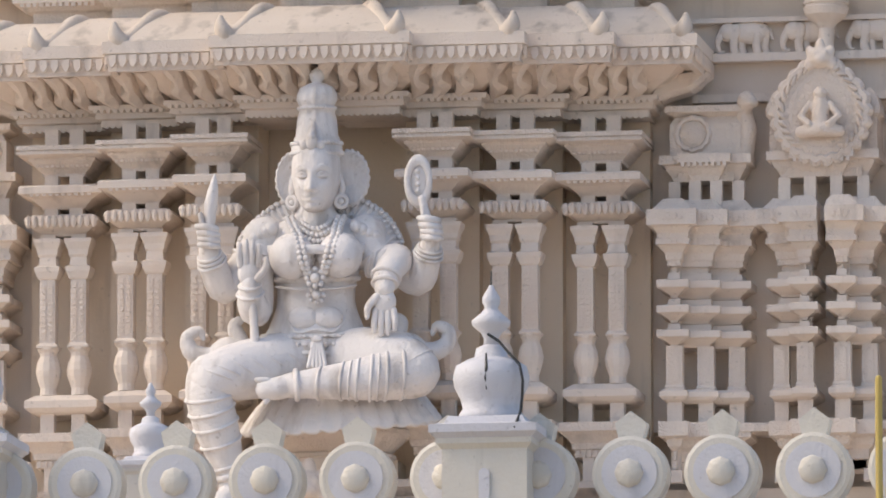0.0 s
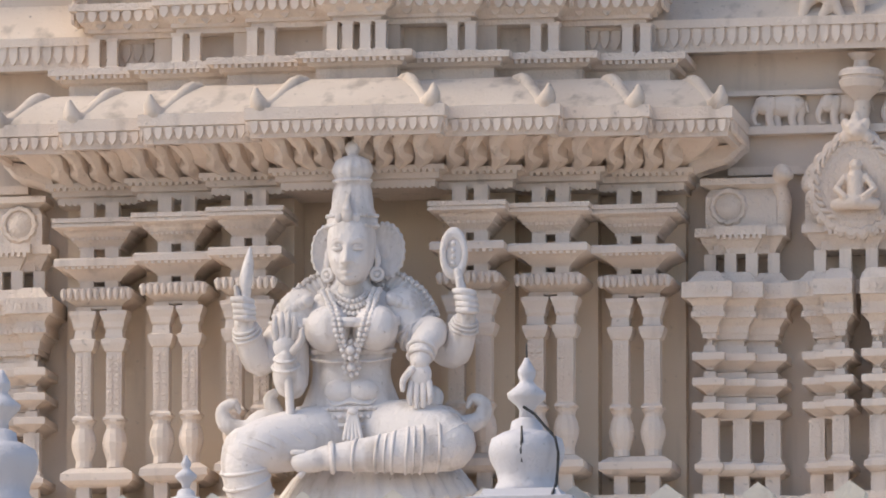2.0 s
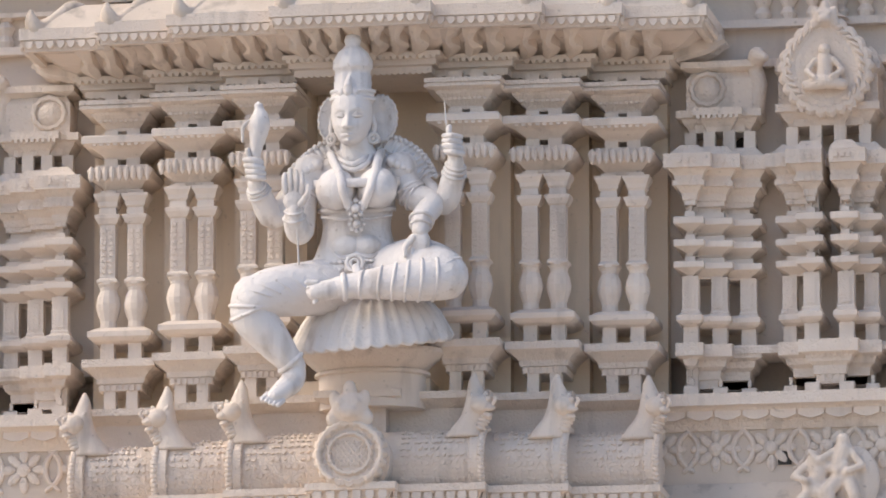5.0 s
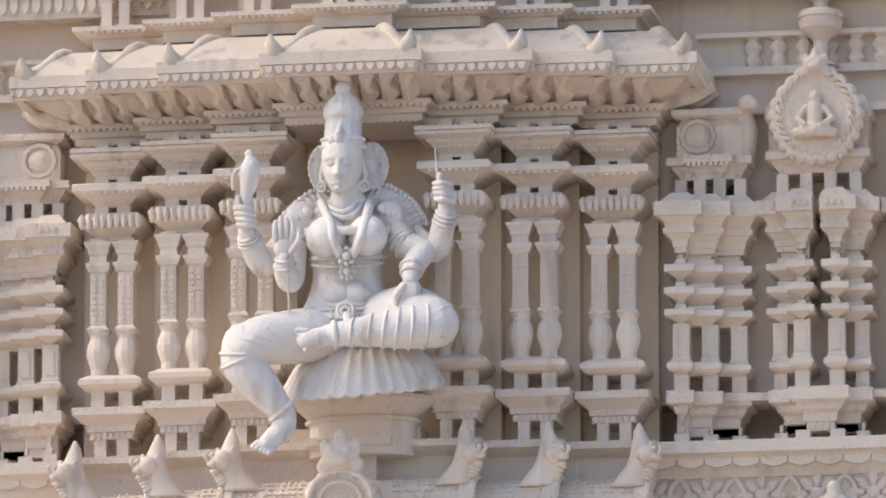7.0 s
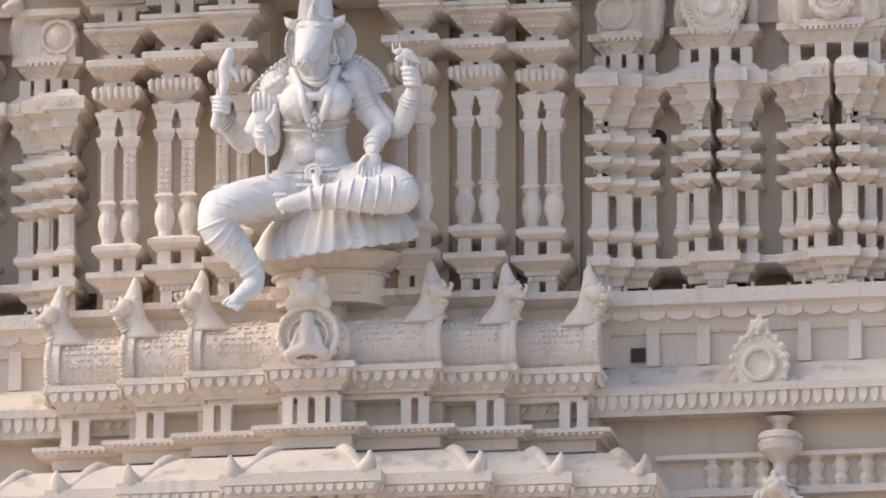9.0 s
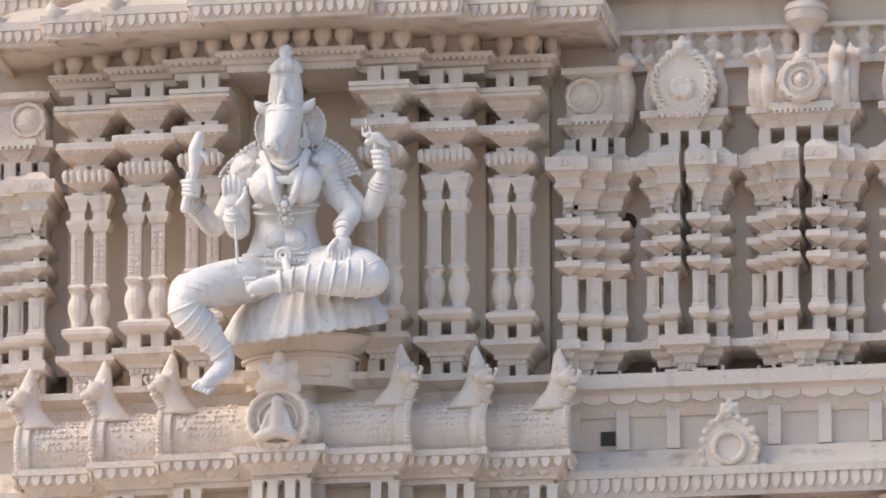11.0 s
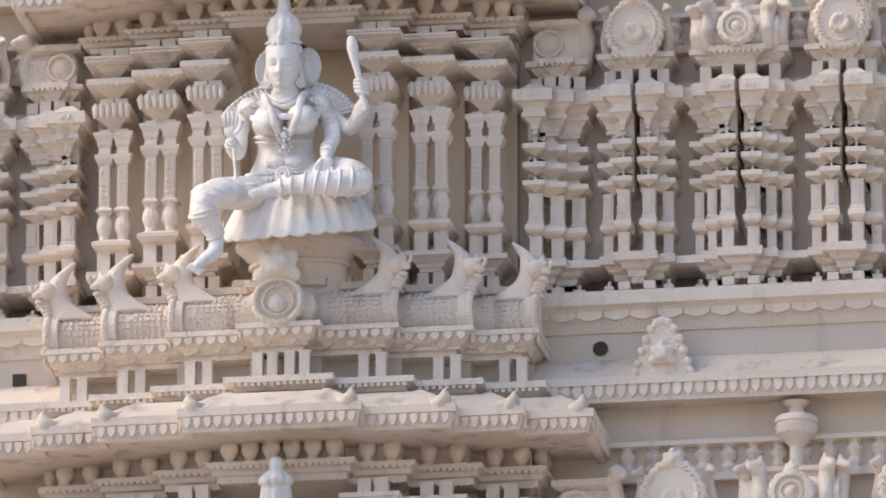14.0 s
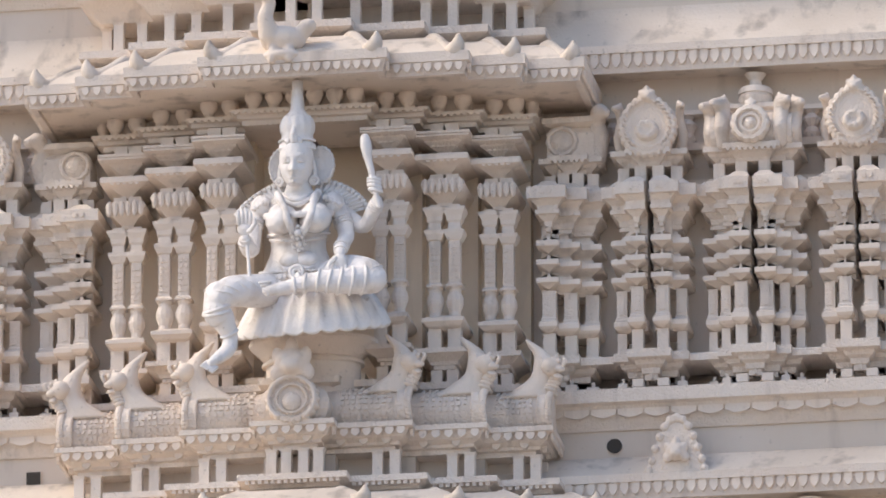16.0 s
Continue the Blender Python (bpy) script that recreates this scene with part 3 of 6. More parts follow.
    if k == 3:
        bm = bmesh.new()
        ball(bm, (0, my - 0.06, mz + 0.10), 0.045)
        limb(bm, [(0, my - 0.05, mz + 0.06, 0.05), (0, my - 0.05, mz - 0.06, 0.06)])
        limb(bm, [(-0.11, my - 0.07, mz - 0.12, 0.035), (0, my - 0.09, mz - 0.09, 0.04), (0.11, my - 0.07, mz - 0.12, 0.035)])
        limb(bm, [(-0.05, my - 0.06, mz + 0.03, 0.022), (-0.09, my - 0.08, mz - 0.08, 0.02)])
        limb(bm, [(0.05, my - 0.06, mz + 0.03, 0.022), (0.09, my - 0.08, mz - 0.08, 0.02)])
        fuse(part("seated_relief", bm, PLASTER, med, "small seated relief figure", smooth=True))
    elif k == 4:
        bm = bmesh.new()
        ball(bm, (0, my - 0.02, mz - 0.02), (hh * 0.24, 0.05, hh * 0.24))
        part("boss", bm, CARVED, med, smooth=True)
    return t


def pillar_pair(k, i, shared={}):
    """Two slender columns on one pedestal under shared cushion, slabs and posts; local z = 0 at the ledge top of the roll."""
    L = level(k)
    p = PILLARS[k]
    w = p[i + 1] - p[i]
    t = thing("pillar_pair", (0, 0, 0), "pair of slender cream plaster columns with pot bases and stacked slabs", "pillar", "pillar pairs of tier %s" % ("one", "two", "three", "four")[k - 1])
    z = {n: v - L["led2_t"] for n, v in L.items()}
    hw = w / 2
    c = w * 0.185
    back = 0.34
    # pedestal
    bm = bmesh.new()
    a, b = z["led_b"], z["led_t"]
    h = b - a
    stack(bm, 0, 0.02, hw - 0.10, 0.06, [(0, a), (0, a + h * 0.22), (0.015, a + h * 0.24), (0.02, a + h * 0.42), (0.05, a + h * 0.58), (0.075, a + h * 0.68), (0.08, a + h * 0.70), (0.094, a + h * 0.74), (0.094, b)], back)
    ped = part("pedestal", bm, CARVED, t, "flaring pedestal block")
    bm = bmesh.new()
    stack(bm, 0, 0, 0.036, 0.036, [(0, 0), (0, a + 0.002)])
    foot = part("foot_post", bm, PLASTER, t)
    foot.location = (-c * 0.8, 0, 0)
    again(foot, t, Matrix.Translation((c * 0.8, 0, 0)))
    bm = bmesh.new()
    prism(bm, [(-0.008, 0), (0.01, 0), (0.01, -h * 0.2), (-0.008, -h * 0.2)], -0.011, 0.011)
    den = part("dentil", bm, PLASTER, ped)
    nd = int((2 * hw - 0.2) / 0.034)
    for j in range(nd):
        m = Matrix.Translation((-hw + 0.1 + (2 * hw - 0.2) * (j + .5) / nd, -0.043, a + h * 0.21))
        if j == 0:
            den.matrix_basis = m
        else:
            again(den, ped, m)
    # base slab on posts
    bm = bmesh.new()
    bb, pb = z["base_b"], z["pot_b"]
    stack(bm, 0, 0.02, hw - 0.11, 0.05, [(0.0, bb - 0.012), (0.045, bb + 0.0), (0.075, bb + 0.025), (0.075, bb + (pb - bb) * 0.55), (0.02, bb + (pb - bb) * 0.85), (-0.02, pb - 0.012)], back)
    part("base_slab", bm, PLASTER, t)
    bm = bmesh.new()
    stack(bm, 0, 0, 0.042, 0.04, [(0, b), (0, bb)])
    q = part("post", bm, PLASTER, t)
    q.location = (-c, 0, 0)
    again(q, t, Matrix.Translation((c, 0, 0)))
    # columns
    st, sb, nb, cb = z["neck_b"], z["shaft_b"], z["neck_b"], z["cap_b"]
    ph = sb - pb
    r = min(w * 0.135, 0.062)
    bm = bmesh.new()
    lathe(bm, 0, 0, [(r * 0.85, pb - 0.015), (r * 0.8, pb + ph * 0.1), (r * 0.95, pb + ph * 0.2), (r * 1.18, pb + ph * 0.36), (r * 1.26, pb + ph * 0.5), (r * 1.12, pb + ph * 0.68), (r * 0.85, pb + ph * 0.82), (r * 0.9, pb + ph * 0.9), (r * 1.1, pb + ph * 0.96), (r * 1.1, sb)], 12)
    pot = part("pot_base", bm, PLASTER, t, smooth=False)
    bm = bmesh.new()
    e = r * 0.78
    stack(bm, 0, 0, e, e, [(0.018, sb), (0.018, sb + 0.012), (0, sb + 0.03), (0, st - 0.005)])
    studs = max(3, int((st - sb - 0.08) / 0.034))
    for j in range(studs):
        zz = sb + 0.05 + (st - sb - 0.08) * (j + 0.5) / studs
        for q in (-0.45, 0.45):
            box(bm, e * (q - 0.26), e * (q + 0.26), -e - 0.008, -e + 0.002, zz - 0.011, zz + 0.011)
    shaft = part("shaft", bm, FINE, t, "carved square shaft")
    bm = bmesh.new()
    nh = cb - st
    stack(bm, 0, 0, e, e, [(0, st - 0.005), (0.01, st), (0.026, st + nh * 0.16), (0.03, st + nh * 0.27), (0.006, st + nh * 0.3), (0.002, st + nh * 0.5), (0.012, st + nh * 0.56), (0.016, st + nh * 0.68), (0.034, st + nh * 0.84), (0.036, st + nh * 0.93), (0.0, st + nh * 0.94), (0.0, cb + 0.01)])
    neck = part("bracket_neck", bm, PLASTER, t)
    for o in (pot, shaft, neck):
        o.location = (-c, 0, 0)
        again(o, t, Matrix.Translation((c, 0, 0)))
    # cushion capital
    bm = bmesh.new()
    ct = z["cap_t"]
    ch = ct - cb
    stack(bm, 0, 0.02, hw - 0.12, 0.05, [(0.0, cb), (0.0, cb + ch * 0.12), (0.03, cb + ch * 0.3), (0.075, cb + ch * 0.50), (0.092, cb + ch * 0.70), (0.082, cb + ch * 0.86), (0.05, cb + ch * 0.92), (0.05, ct)], back)
    petals(bm, -hw + 0.035, hw - 0.035, -0.118, cb + ch * 0.62, 0.04, ch * 0.62)
    dentils(bm, -hw + 0.075, hw - 0.075, -0.075, ct - ch * 0.02, ch * 0.1, 0.028, 0.008)
    cap = part("cushion_capital", bm, FINE, t, "swelling cushion capital with lotus petals")
    # posts, slab two, posts, slab one, posts up to the beam
    def posts(z0, z1):
        bm = bmesh.new()
        stack(bm, 0, 0, 0.042, 0.04, [(0, z0), (0, z1)])
        q = part("post", bm, PLASTER, t)
        q.location = (-c * 0.8, 0, 0)
        again(q, t, Matrix.Translation((c * 0.8, 0, 0)))
    a, b = z["s2_b"] - 0.55 * (z["s2_b"] - ct), z["s2_t"]
    posts(ct, a + 0.004)
    bm = bmesh.new()
    stack(bm, 0, 0.02, hw - 0.13, 0.05, [(0.0, a), (0.01, a + (b - a) * 0.12), (0.06, a + (b - a) * 0.42), (0.115, a + (b - a) * 0.58), (0.13, a + (b - a) * 0.62), (0.13, b - 0.012), (0.12, b)], back)
    dentils(bm, -hw + 0.06, hw - 0.06, -0.145, a + (b - a) * 0.62, (b - a) * 0.12, 0.04, 0.008)
    part("slab", bm, PLASTER, t)
    a = z["s1_b"] - 0.52 * (z["s1_b"] - b)
    posts(b, a + 0.004)
    bm = bmesh.new()
    b = z["s1_t"]
    stack(bm, 0, 0.02, hw - 0.13, 0.05, [(0.0, a), (0.005, a + (b - a) * 0.1), (0.045, a + (b - a) * 0.32), (0.05, a + (b - a) * 0.38), (0.078, a + (b - a) * 0.52), (0.08, a + (b - a) * 0.6), (0.128, a + (b - a) * 0.66), (0.142, a + (b - a) * 0.69), (0.142, a + (b - a) * 0.78), (0.130, a + (b - a) * 0.79), (0.130, a + (b - a) * 0.83), (0.142, a + (b - a) * 0.84), (0.142, b)], back)
    dentils(bm, -hw + 0.06, hw - 0.06, -0.108, a + (b - a) * 0.69, (b - a) * 0.13, 0.036)
    dentils(bm, -hw + 0.09, hw - 0.09, -0.075, a + (b - a) * 0.38, (b - a) * 0.10, 0.03)
    part("slab", bm, CARVED, t)
    posts(b, z["arc_b"] + 0.008)
    return t


def fronts_path(fronts, back):
    """The outline round a row of fronts (x0, x1, y) that touch, from the wall to the wall."""
    pts = [(fronts[0][0], back)]
    for xa, xb, y in fronts:
        pts += [(xa, y), (xb, y)]
    pts.append((fronts[-1][1], back))
    out = [pts[0]]
    for q in pts[1:]:
        if math.hypot(q[0] - out[-1][0], q[1] - out[-1][1]) > 1e-5:
            out.append(q)
    return out


def pier(k, fronts, slot=0.0):
    """A side pier: square columns under and over stepped flaring mouldings; local z = 0 at the ledge top. slot: a gap in the middle."""
    L = level(k)
    z = {n: v - L["led2_t"] for n, v in L.items()}
    t = thing("wall_pier", (0, 0, 0), "clustered cream plaster pier with stacked flaring mouldings", "pier", "wall piers of tier %s" % ("one", "two", "three", "four")[k - 1])
    top, bot = z["cap_t"], z["base_b"]
    H = top - bot
    back = 0.44
    def lv(f):
        return top - H * f
    halves = [fronts]
    if slot:
        lo, hi = [], []
        for xa, xb, y in fronts:
            if xa < -slot / 2:
                lo.append((xa, min(xb, -slot / 2), y))
            if xb > slot / 2:
                hi.append((max(xa, slot / 2), xb, y))
        halves = [lo, hi]
    def mould(name, prof, mat, pieces, label="", rows=()):
        for fr in pieces:
            bm = bmesh.new()
            split = slot and len(pieces) == 2
            sweep(bm, fronts_path(fr, back), [(-0.12, prof[0][1])] + prof + [(-0.12, prof[-1][1])])
            box(bm, fr[0][0] + 0.1, fr[-1][1] - 0.1, max(q[2] for q in fr) + 0.1, back, prof[0][1] + 0.001, prof[-1][1] - 0.001)
            for xa, xb, y in fr:
                for o_, zz, hh in rows:
                    dentils(bm, xa + 0.02 - min(o_, 0), xb - 0.02 + min(o_, 0), y - o_, zz, hh, 0.034, 0.01)
            if split:
                edge = slot * 0.42
                for v in bm.verts:
                    v.co.x = min(v.co.x, -edge) if fr is pieces[0] else max(v.co.x, edge)
            part(name, bm, mat, t, label)
    a, b = z["led_b"] * 0.45, z["led_t"]
    h = b - a
    mould("pedestal", [(-0.10, a), (-0.10, a + h * 0.2), (-0.085, a + h * 0.22), (-0.08, a + h * 0.42), (-0.05, a + h * 0.5), (-0.04, a + h * 0.64), (0.0, a + h * 0.7), (0.0, b)], CARVED, [fronts], "flaring pedestal", ((-0.1, a + h * 0.22, h * 0.18), (-0.04, a + h * 0.7, h * 0.1)))
    mould("base_slab", [(-0.055, bot - 0.012), (-0.02, bot + 0.004), (-0.005, bot + 0.02), (-0.005, bot + 0.05), (-0.04, bot + 0.07)], PLASTER, halves)
    for f0, f1 in ((0.73, 0.615), (0.61, 0.49), (0.485, 0.36)):
        g = lambda q: lv(f0 + (f1 - f0) * q)
        mould("moulding", [(-0.07, g(0)), (-0.065, g(0.10)), (-0.045, g(0.20)), (-0.014, g(0.33)), (0.006, g(0.37)), (0.008, g(0.42)), (0.008, g(0.66)), (-0.004, g(0.70)), (-0.052, g(0.74)), (-0.055, g(1.0))], PLASTER, halves)
    mould("capital", [(-0.075, lv(0.36)), (-0.075, lv(0.33)), (-0.05, lv(0.325)), (-0.05, lv(0.298)), (-0.042, lv(0.296)), (-0.036, lv(0.26)), (-0.008, lv(0.232)), (-0.006, lv(0.226)), (0.012, lv(0.224)), (0.012, lv(0.195)), (0.0, lv(0.193)), (0.004, lv(0.165)), (0.03, lv(0.14)), (0.034, lv(0.134)), (0.062, lv(0.130)), (0.062, lv(0.052)), (0.03, lv(0.048)), (0.0, lv(0.02)), (-0.03, lv(-0.01))], CARVED, halves, "flaring carved capital", ((0.012, lv(0.20), H * 0.025), (0.062, lv(0.075), H * 0.03), (-0.05, lv(0.31), H * 0.018)))
    # columns and little posts, one under each front, two under a wide one
    for fr in halves:
        for xa, xb, y in fr:
            w = xb - xa
            n = 2 if w > 0.26 else 1
            for j in range(n):
                cx = xa + w * (j + 0.5) / n
                e = min(0.05, w / n * 0.33)
                bm = bmesh.new()
                stack(bm, cx, y + 0.1, e, 0.04, [(0.008, bot + 0.06), (0.008, bot + 0.085), (0, bot + 0.095), (0, lv(0.73) + 0.005)])
                box(bm, cx - e * 0.5, cx + e * 0.5, y + 0.054, y + 0.06, bot + 0.11, lv(0.75))
                part("column", bm, FINE, t, "square carved column")
                bm = bmesh.new()
                stack(bm, cx, y + 0.1, e * 0.9, 0.035, [(0, 0), (0, a + 0.003)])
                part("foot_post", bm, PLASTER, t)
                bm = bmesh.new()
                stack(bm, cx, y + 0.1, e * 0.9, 0.035, [(0, b - 0.002), (0, bot - 0.01)])
                part("foot_post", bm, PLASTER, t)
    return t


def crest(bm, c, r):
    """A little lion face with mane and plume."""
    x, y, z = c
    ball(bm, (x, y, z), (r, r * 0.7, r * 0.85))
    ball(bm, (x, y - r * 0.55, z - r * 0.25), (r * 0.55, r * 0.4, r * 0.4))
    for e in (-1, 1):
        ball(bm, (x + e * r * 0.42, y - r * 0.5, z + r * 0.25), r * 0.24, u=8, v=6)
        ball(bm, (x + e * r * 0.8, y, z + r * 0.5), (r * 0.35, r * 0.3, r * 0.5), u=8, v=6)
        ball(bm, (x + e * r * 0.85, y, z - r * 0.5), (r * 0.45, r * 0.35, r * 0.5), u=8, v=6)
    ball(bm, (x, y, z + r * 0.95), (r * 0.4, r * 0.35, r * 0.6), u=8, v=6)


def gable_base(t, k, w):
    """Short posts and a flaring stepped abacus; returns the height of its top."""
    L = level(k)
    h0 = L["s1_b"] - L["cap_t"]
    za, zb = h0 * 0.42, h0 * 0.92
    h = zb - za
    fr = [(-w / 2, -w * 0.28, 0.06), (-w * 0.28, w * 0.28, 0.0), (w * 0.28, w / 2, 0.06)]
    bm = bmesh.new()
    sweep(bm, fronts_path(fr, 0.5), [(-0.12, za), (-0.07, za), (-0.06, za + h * 0.2), (-0.03, za + h * 0.45), (-0.02, za + h * 0.62), (0.01, za + h * 0.66), (0.01, zb), (-0.12, zb)])
    box(bm, -w / 2 + 0.1, w / 2 - 0.1, 0.1, 0.5, za + 0.002, zb - 0.002)
    dentils(bm, -w * 0.27, w * 0.27, 0.0, za + h * 0.66, h * 0.16, 0.034)
    part("abacus", bm, CARVED, t, "flaring stepped abacus")
    n = 4
    for j in range(n):
        bm = bmesh.new()
        stack(bm, -w * 0.36 + w * 0.72 * j / (n - 1), 0.14 if j in (0, n - 1) else 0.1, 0.036, 0.03, [(0, -0.02), (0, za + 0.004)])
        part("post", bm, PLASTER, t)
    return zb


def horseshoe_gable(k, w, height, figure):
    """A horseshoe gable with a lion crest on a pier's capital; local z = 0 at the capital top."""
    t = thing("gable_shrine", (0, 0, 0), "plaster horseshoe shrine gable with a lion crest", "gable", "shrine gables")
    z0 = gable_base(t, k, w)
    R = min(w * (0.42 if k <= 2 else 0.36), (height - z0) * 0.47)
    cz = z0 + R * 0.82
    bm = bmesh.new()
    M = Matrix.Translation((0, 0.2, cz)) @ Matrix.Rotation(radians(90), 4, "X")
    bmesh.ops.create_cone(bm, cap_ends=True, segments=28, radius1=R, radius2=R * 0.97, depth=0.4, matrix=M)
    rosette(bm, (0, 0.0, cz), R * 1.1, 26, [(1.0, 0.05), (1.0, 0.0), (0.93, -0.02), (0.84, -0.024), (0.8, -0.012), (0.72, -0.022), (0.64, -0.014), (0.56, -0.016), (0.5, -0.012), (0.2, -0.012)], 1.08)
    for j in range(26):
        q = radians(-50 + 280 * j / 25)
        ball(bm, (math.cos(q) * R * 0.86, -0.02, cz + math.sin(q) * R * 0.93), (R * 0.13, 0.018, R * 0.055), (0, -math.degrees(q) + 55, 0), 8, 5)
    for v in bm.verts:
        if v.co.z > cz:
            q = (v.co.z - cz) / R
            v.co.x *= 1 - (0.34 if k <= 2 else 0.22) * q * q
            v.co.z = cz + R * q * 1.10
    part("horseshoe_arch", bm, CARVED, t)
    bm = bmesh.new()
    crest(bm, (0, -0.02, cz + R * 1.15), R * 0.28)
    fuse(part("crest", bm, PLASTER, t, "lion crest", smooth=True), 0.01)
    bm = bmesh.new()
    if figure:
        fz = cz - R * 0.1
        ball(bm, (0, -0.05, fz + R * 0.46), R * 0.15)
        limb(bm, [(0, -0.04, fz + R * 0.25, R * 0.17), (0, -0.04, fz - R * 0.25, R * 0.21)])
        limb(bm, [(-R * 0.42, -0.05, fz - R * 0.38, R * 0.13), (0, -0.08, fz - R * 0.34, R * 0.16), (R * 0.42, -0.05, fz - R * 0.38, R * 0.13)])
        for e in (-1, 1):
            limb(bm, [(e * R * 0.22, -0.05, fz + R * 0.22, R * 0.08), (e * R * 0.42, -0.06, fz - R * 0.05, R * 0.07), (e * R * 0.22, -0.1, fz - R * 0.22, R * 0.07)])
    else:
        ball(bm, (0, 0.0, cz - R * 0.2), (R * 0.5, 0.05, R * 0.45))
        for j in range(9):
            q = 2 * math.pi * j / 9
            ball(bm, (math.cos(q) * R * 0.3, -0.04, cz - R * 0.2 + math.sin(q) * R * 0.27), (R * 0.14, 0.025, R * 0.14), u=8, v=6)
    fuse(part("relief", bm, CARVED, t, smooth=True), 0.01)
    for s in (-1, 1):
        bm = bmesh.new()
        if k <= 2:
            stack(bm, s * w * 0.42, 0.2, w * 0.07, 0.1, [(0, z0), (0, z0 + R * 0.7), (0.02, z0 + R * 0.8), (0.02, z0 + R * 0.95), (-0.01, z0 + R * 1.25), (-0.04, z0 + R * 1.38)], 0.45)
            part("shoulder", bm, CARVED, t)
        else:
            limb(bm, [(s * w * 0.40, 0.18, z0, w * 0.075), (s * w * 0.44, 0.16, z0 + R * 0.7, w * 0.07), (s * w * 0.40, 0.14, z0 + R * 1.35, w * 0.055), (s * w * 0.42, 0.10, z0 + R * 1.75, w * 0.065), (s * w * 0.47, 0.03, z0 + R * 1.65, w * 0.035)])
            limb(bm, [(s * w * 0.40, 0.12, z0 + R * 1.75, w * 0.05), (s * w * 0.39, 0.1, z0 + R * 2.05, 0.006)], 8)
            fuse(part("beast", bm, CARVED, t, "rearing beast", smooth=True))
    return t


def barrel_gable(k, w, height):
    """A short barrel with a flower medallion, ribs with beasts at its ends and a small ledge on top."""
    t = thing("gable_shrine", (0, 0, 0), "plaster barrel shrine gable with a flower medallion", "gable", "shrine gables")
    z0 = gable_base(t, k, w)
    h = (height - z0) * 0.66
    bm = bmesh.new()
    out = []
    for j in range(9):
        q = radians(-35 + 125 * j / 8)
        out.append((0.2 - 0.2 * math.cos(q), z0 + h * (0.36 + 0.64 * math.sin(q) if q > 0 else 0.36 * (1 + math.sin(q) / 0.574))))
    prism(bm, out + [(0.5, z0 + h), (0.5, z0)], -w * 0.42, w * 0.42)
    part("barrel", bm, CARVED, t)
    bm = bmesh.new()
    stack(bm, 0, 0.28, w * 0.26, 0.08, [(0, z0 + h - 0.02), (0, z0 + h + 0.03), (0.03, z0 + h + 0.045), (0.03, z0 + h + 0.075)], 0.5)
    part("top_ledge", bm, PLASTER, t)
    bm = bmesh.new()
    R = h * 0.46
    cz = z0 + h * 0.47
    bmesh.ops.create_cone(bm, cap_ends=True, segments=24, radius1=R, radius2=R, depth=0.16, matrix=Matrix.Translation((0, 0.04, cz)) @ Matrix.Rotation(radians(90), 4, "X"))
    rosette(bm, (0, -0.04, cz), R * 1.1, 14, [(1.0, 0.04), (1.0, 0.0), (0.9, -0.025), (0.72, -0.03), (0.64, -0.005), (0.5, -0.02), (0.42, -0.02), (0.36, 0.0), (0.2, -0.02), (0.08, -0.03)])
    part("medallion", bm, CARVED, t, "round flower medallion")
    bm = bmesh.new()
    crest(bm, (0, 0.0, z0 + h * 1.02), h * 0.15)
    fuse(part("crest", bm, PLASTER, t, "lion crest", smooth=True), 0.01)
    for s in (-1, 1):
        for f_, yy in ((0.30, 0.0), (0.43, 0.07)):
            bm = bmesh.new()
            x = s * w * f_
            limb(bm, [(x, yy + 0.05, z0 + 0.01, 0.045), (x, yy - 0.0, z0 + h * 0.4, 0.05), (x, yy + 0.07, z0 + h * 0.9, 0.05), (x + s * 0.01, yy + 0.05, z0 + h * 1.12, 0.055), (x + s * 0.05, yy - 0.02, z0 + h * 1.1, 0.03)])
            limb(bm, [(x, yy + 0.06, z0 + h * 1.15, 0.045), (x - s * 0.01, yy + 0.06, z0 + h * 1.42, 0.008)], 8)
            fuse(part("beast", bm, CARVED, t, "rib with a beast head", smooth=True))
    return t


def volute_gable(k, w, height, s):
    """Half a gable beside the bay: a scrolled block with a beast at its outer end."""
    t = thing("gable_shrine", (0, 0, 0), "scrolled plaster shrine gable beside the bay", "gable", "shrine gables")
    z0 = gable_base(t, k, w)
    h = height - z0
    bm = bmesh.new()
    stack(bm, 0, 0.2, w * 0.40, 0.12, [(0, z0), (0.0, z0 + h * 0.5), (-0.03, z0 + h * 0.62), (0.03, z0 + h * 0.68), (0.03, z0 + h * 0.78)], 0.5)
    part("block", bm, CARVED, t)
    bm = bmesh.new()
    x, r = -w * 0.14 * s, h * 0.24
    rosette(bm, (x, 0.08, z0 + h * 0.34), r * 1.25, 12, [(1.0, 0.03), (1.0, 0.0), (0.9, -0.02), (0.75, -0.02), (0.68, 0.0), (0.5, -0.015), (0.3, -0.025), (0.1, -0.03)])
    part("volute", bm, CARVED, t, "carved volute roundel")
    bm = bmesh.new()
    x = s * w * 0.42
    limb(bm, [(x, 0.15, z0, 0.06), (x + s * 0.03, 0.12, z0 + h * 0.4, 0.055), (x, 0.12, z0 + h * 0.72, 0.05), (x + s * 0.03, 0.06, z0 + h * 0.84, 0.06), (x + s * 0.08, 0.0, z0 + h * 0.78, 0.03)])
    fuse(part("beast", bm, CARVED, t, "scroll with a beast head", smooth=True))
    return t


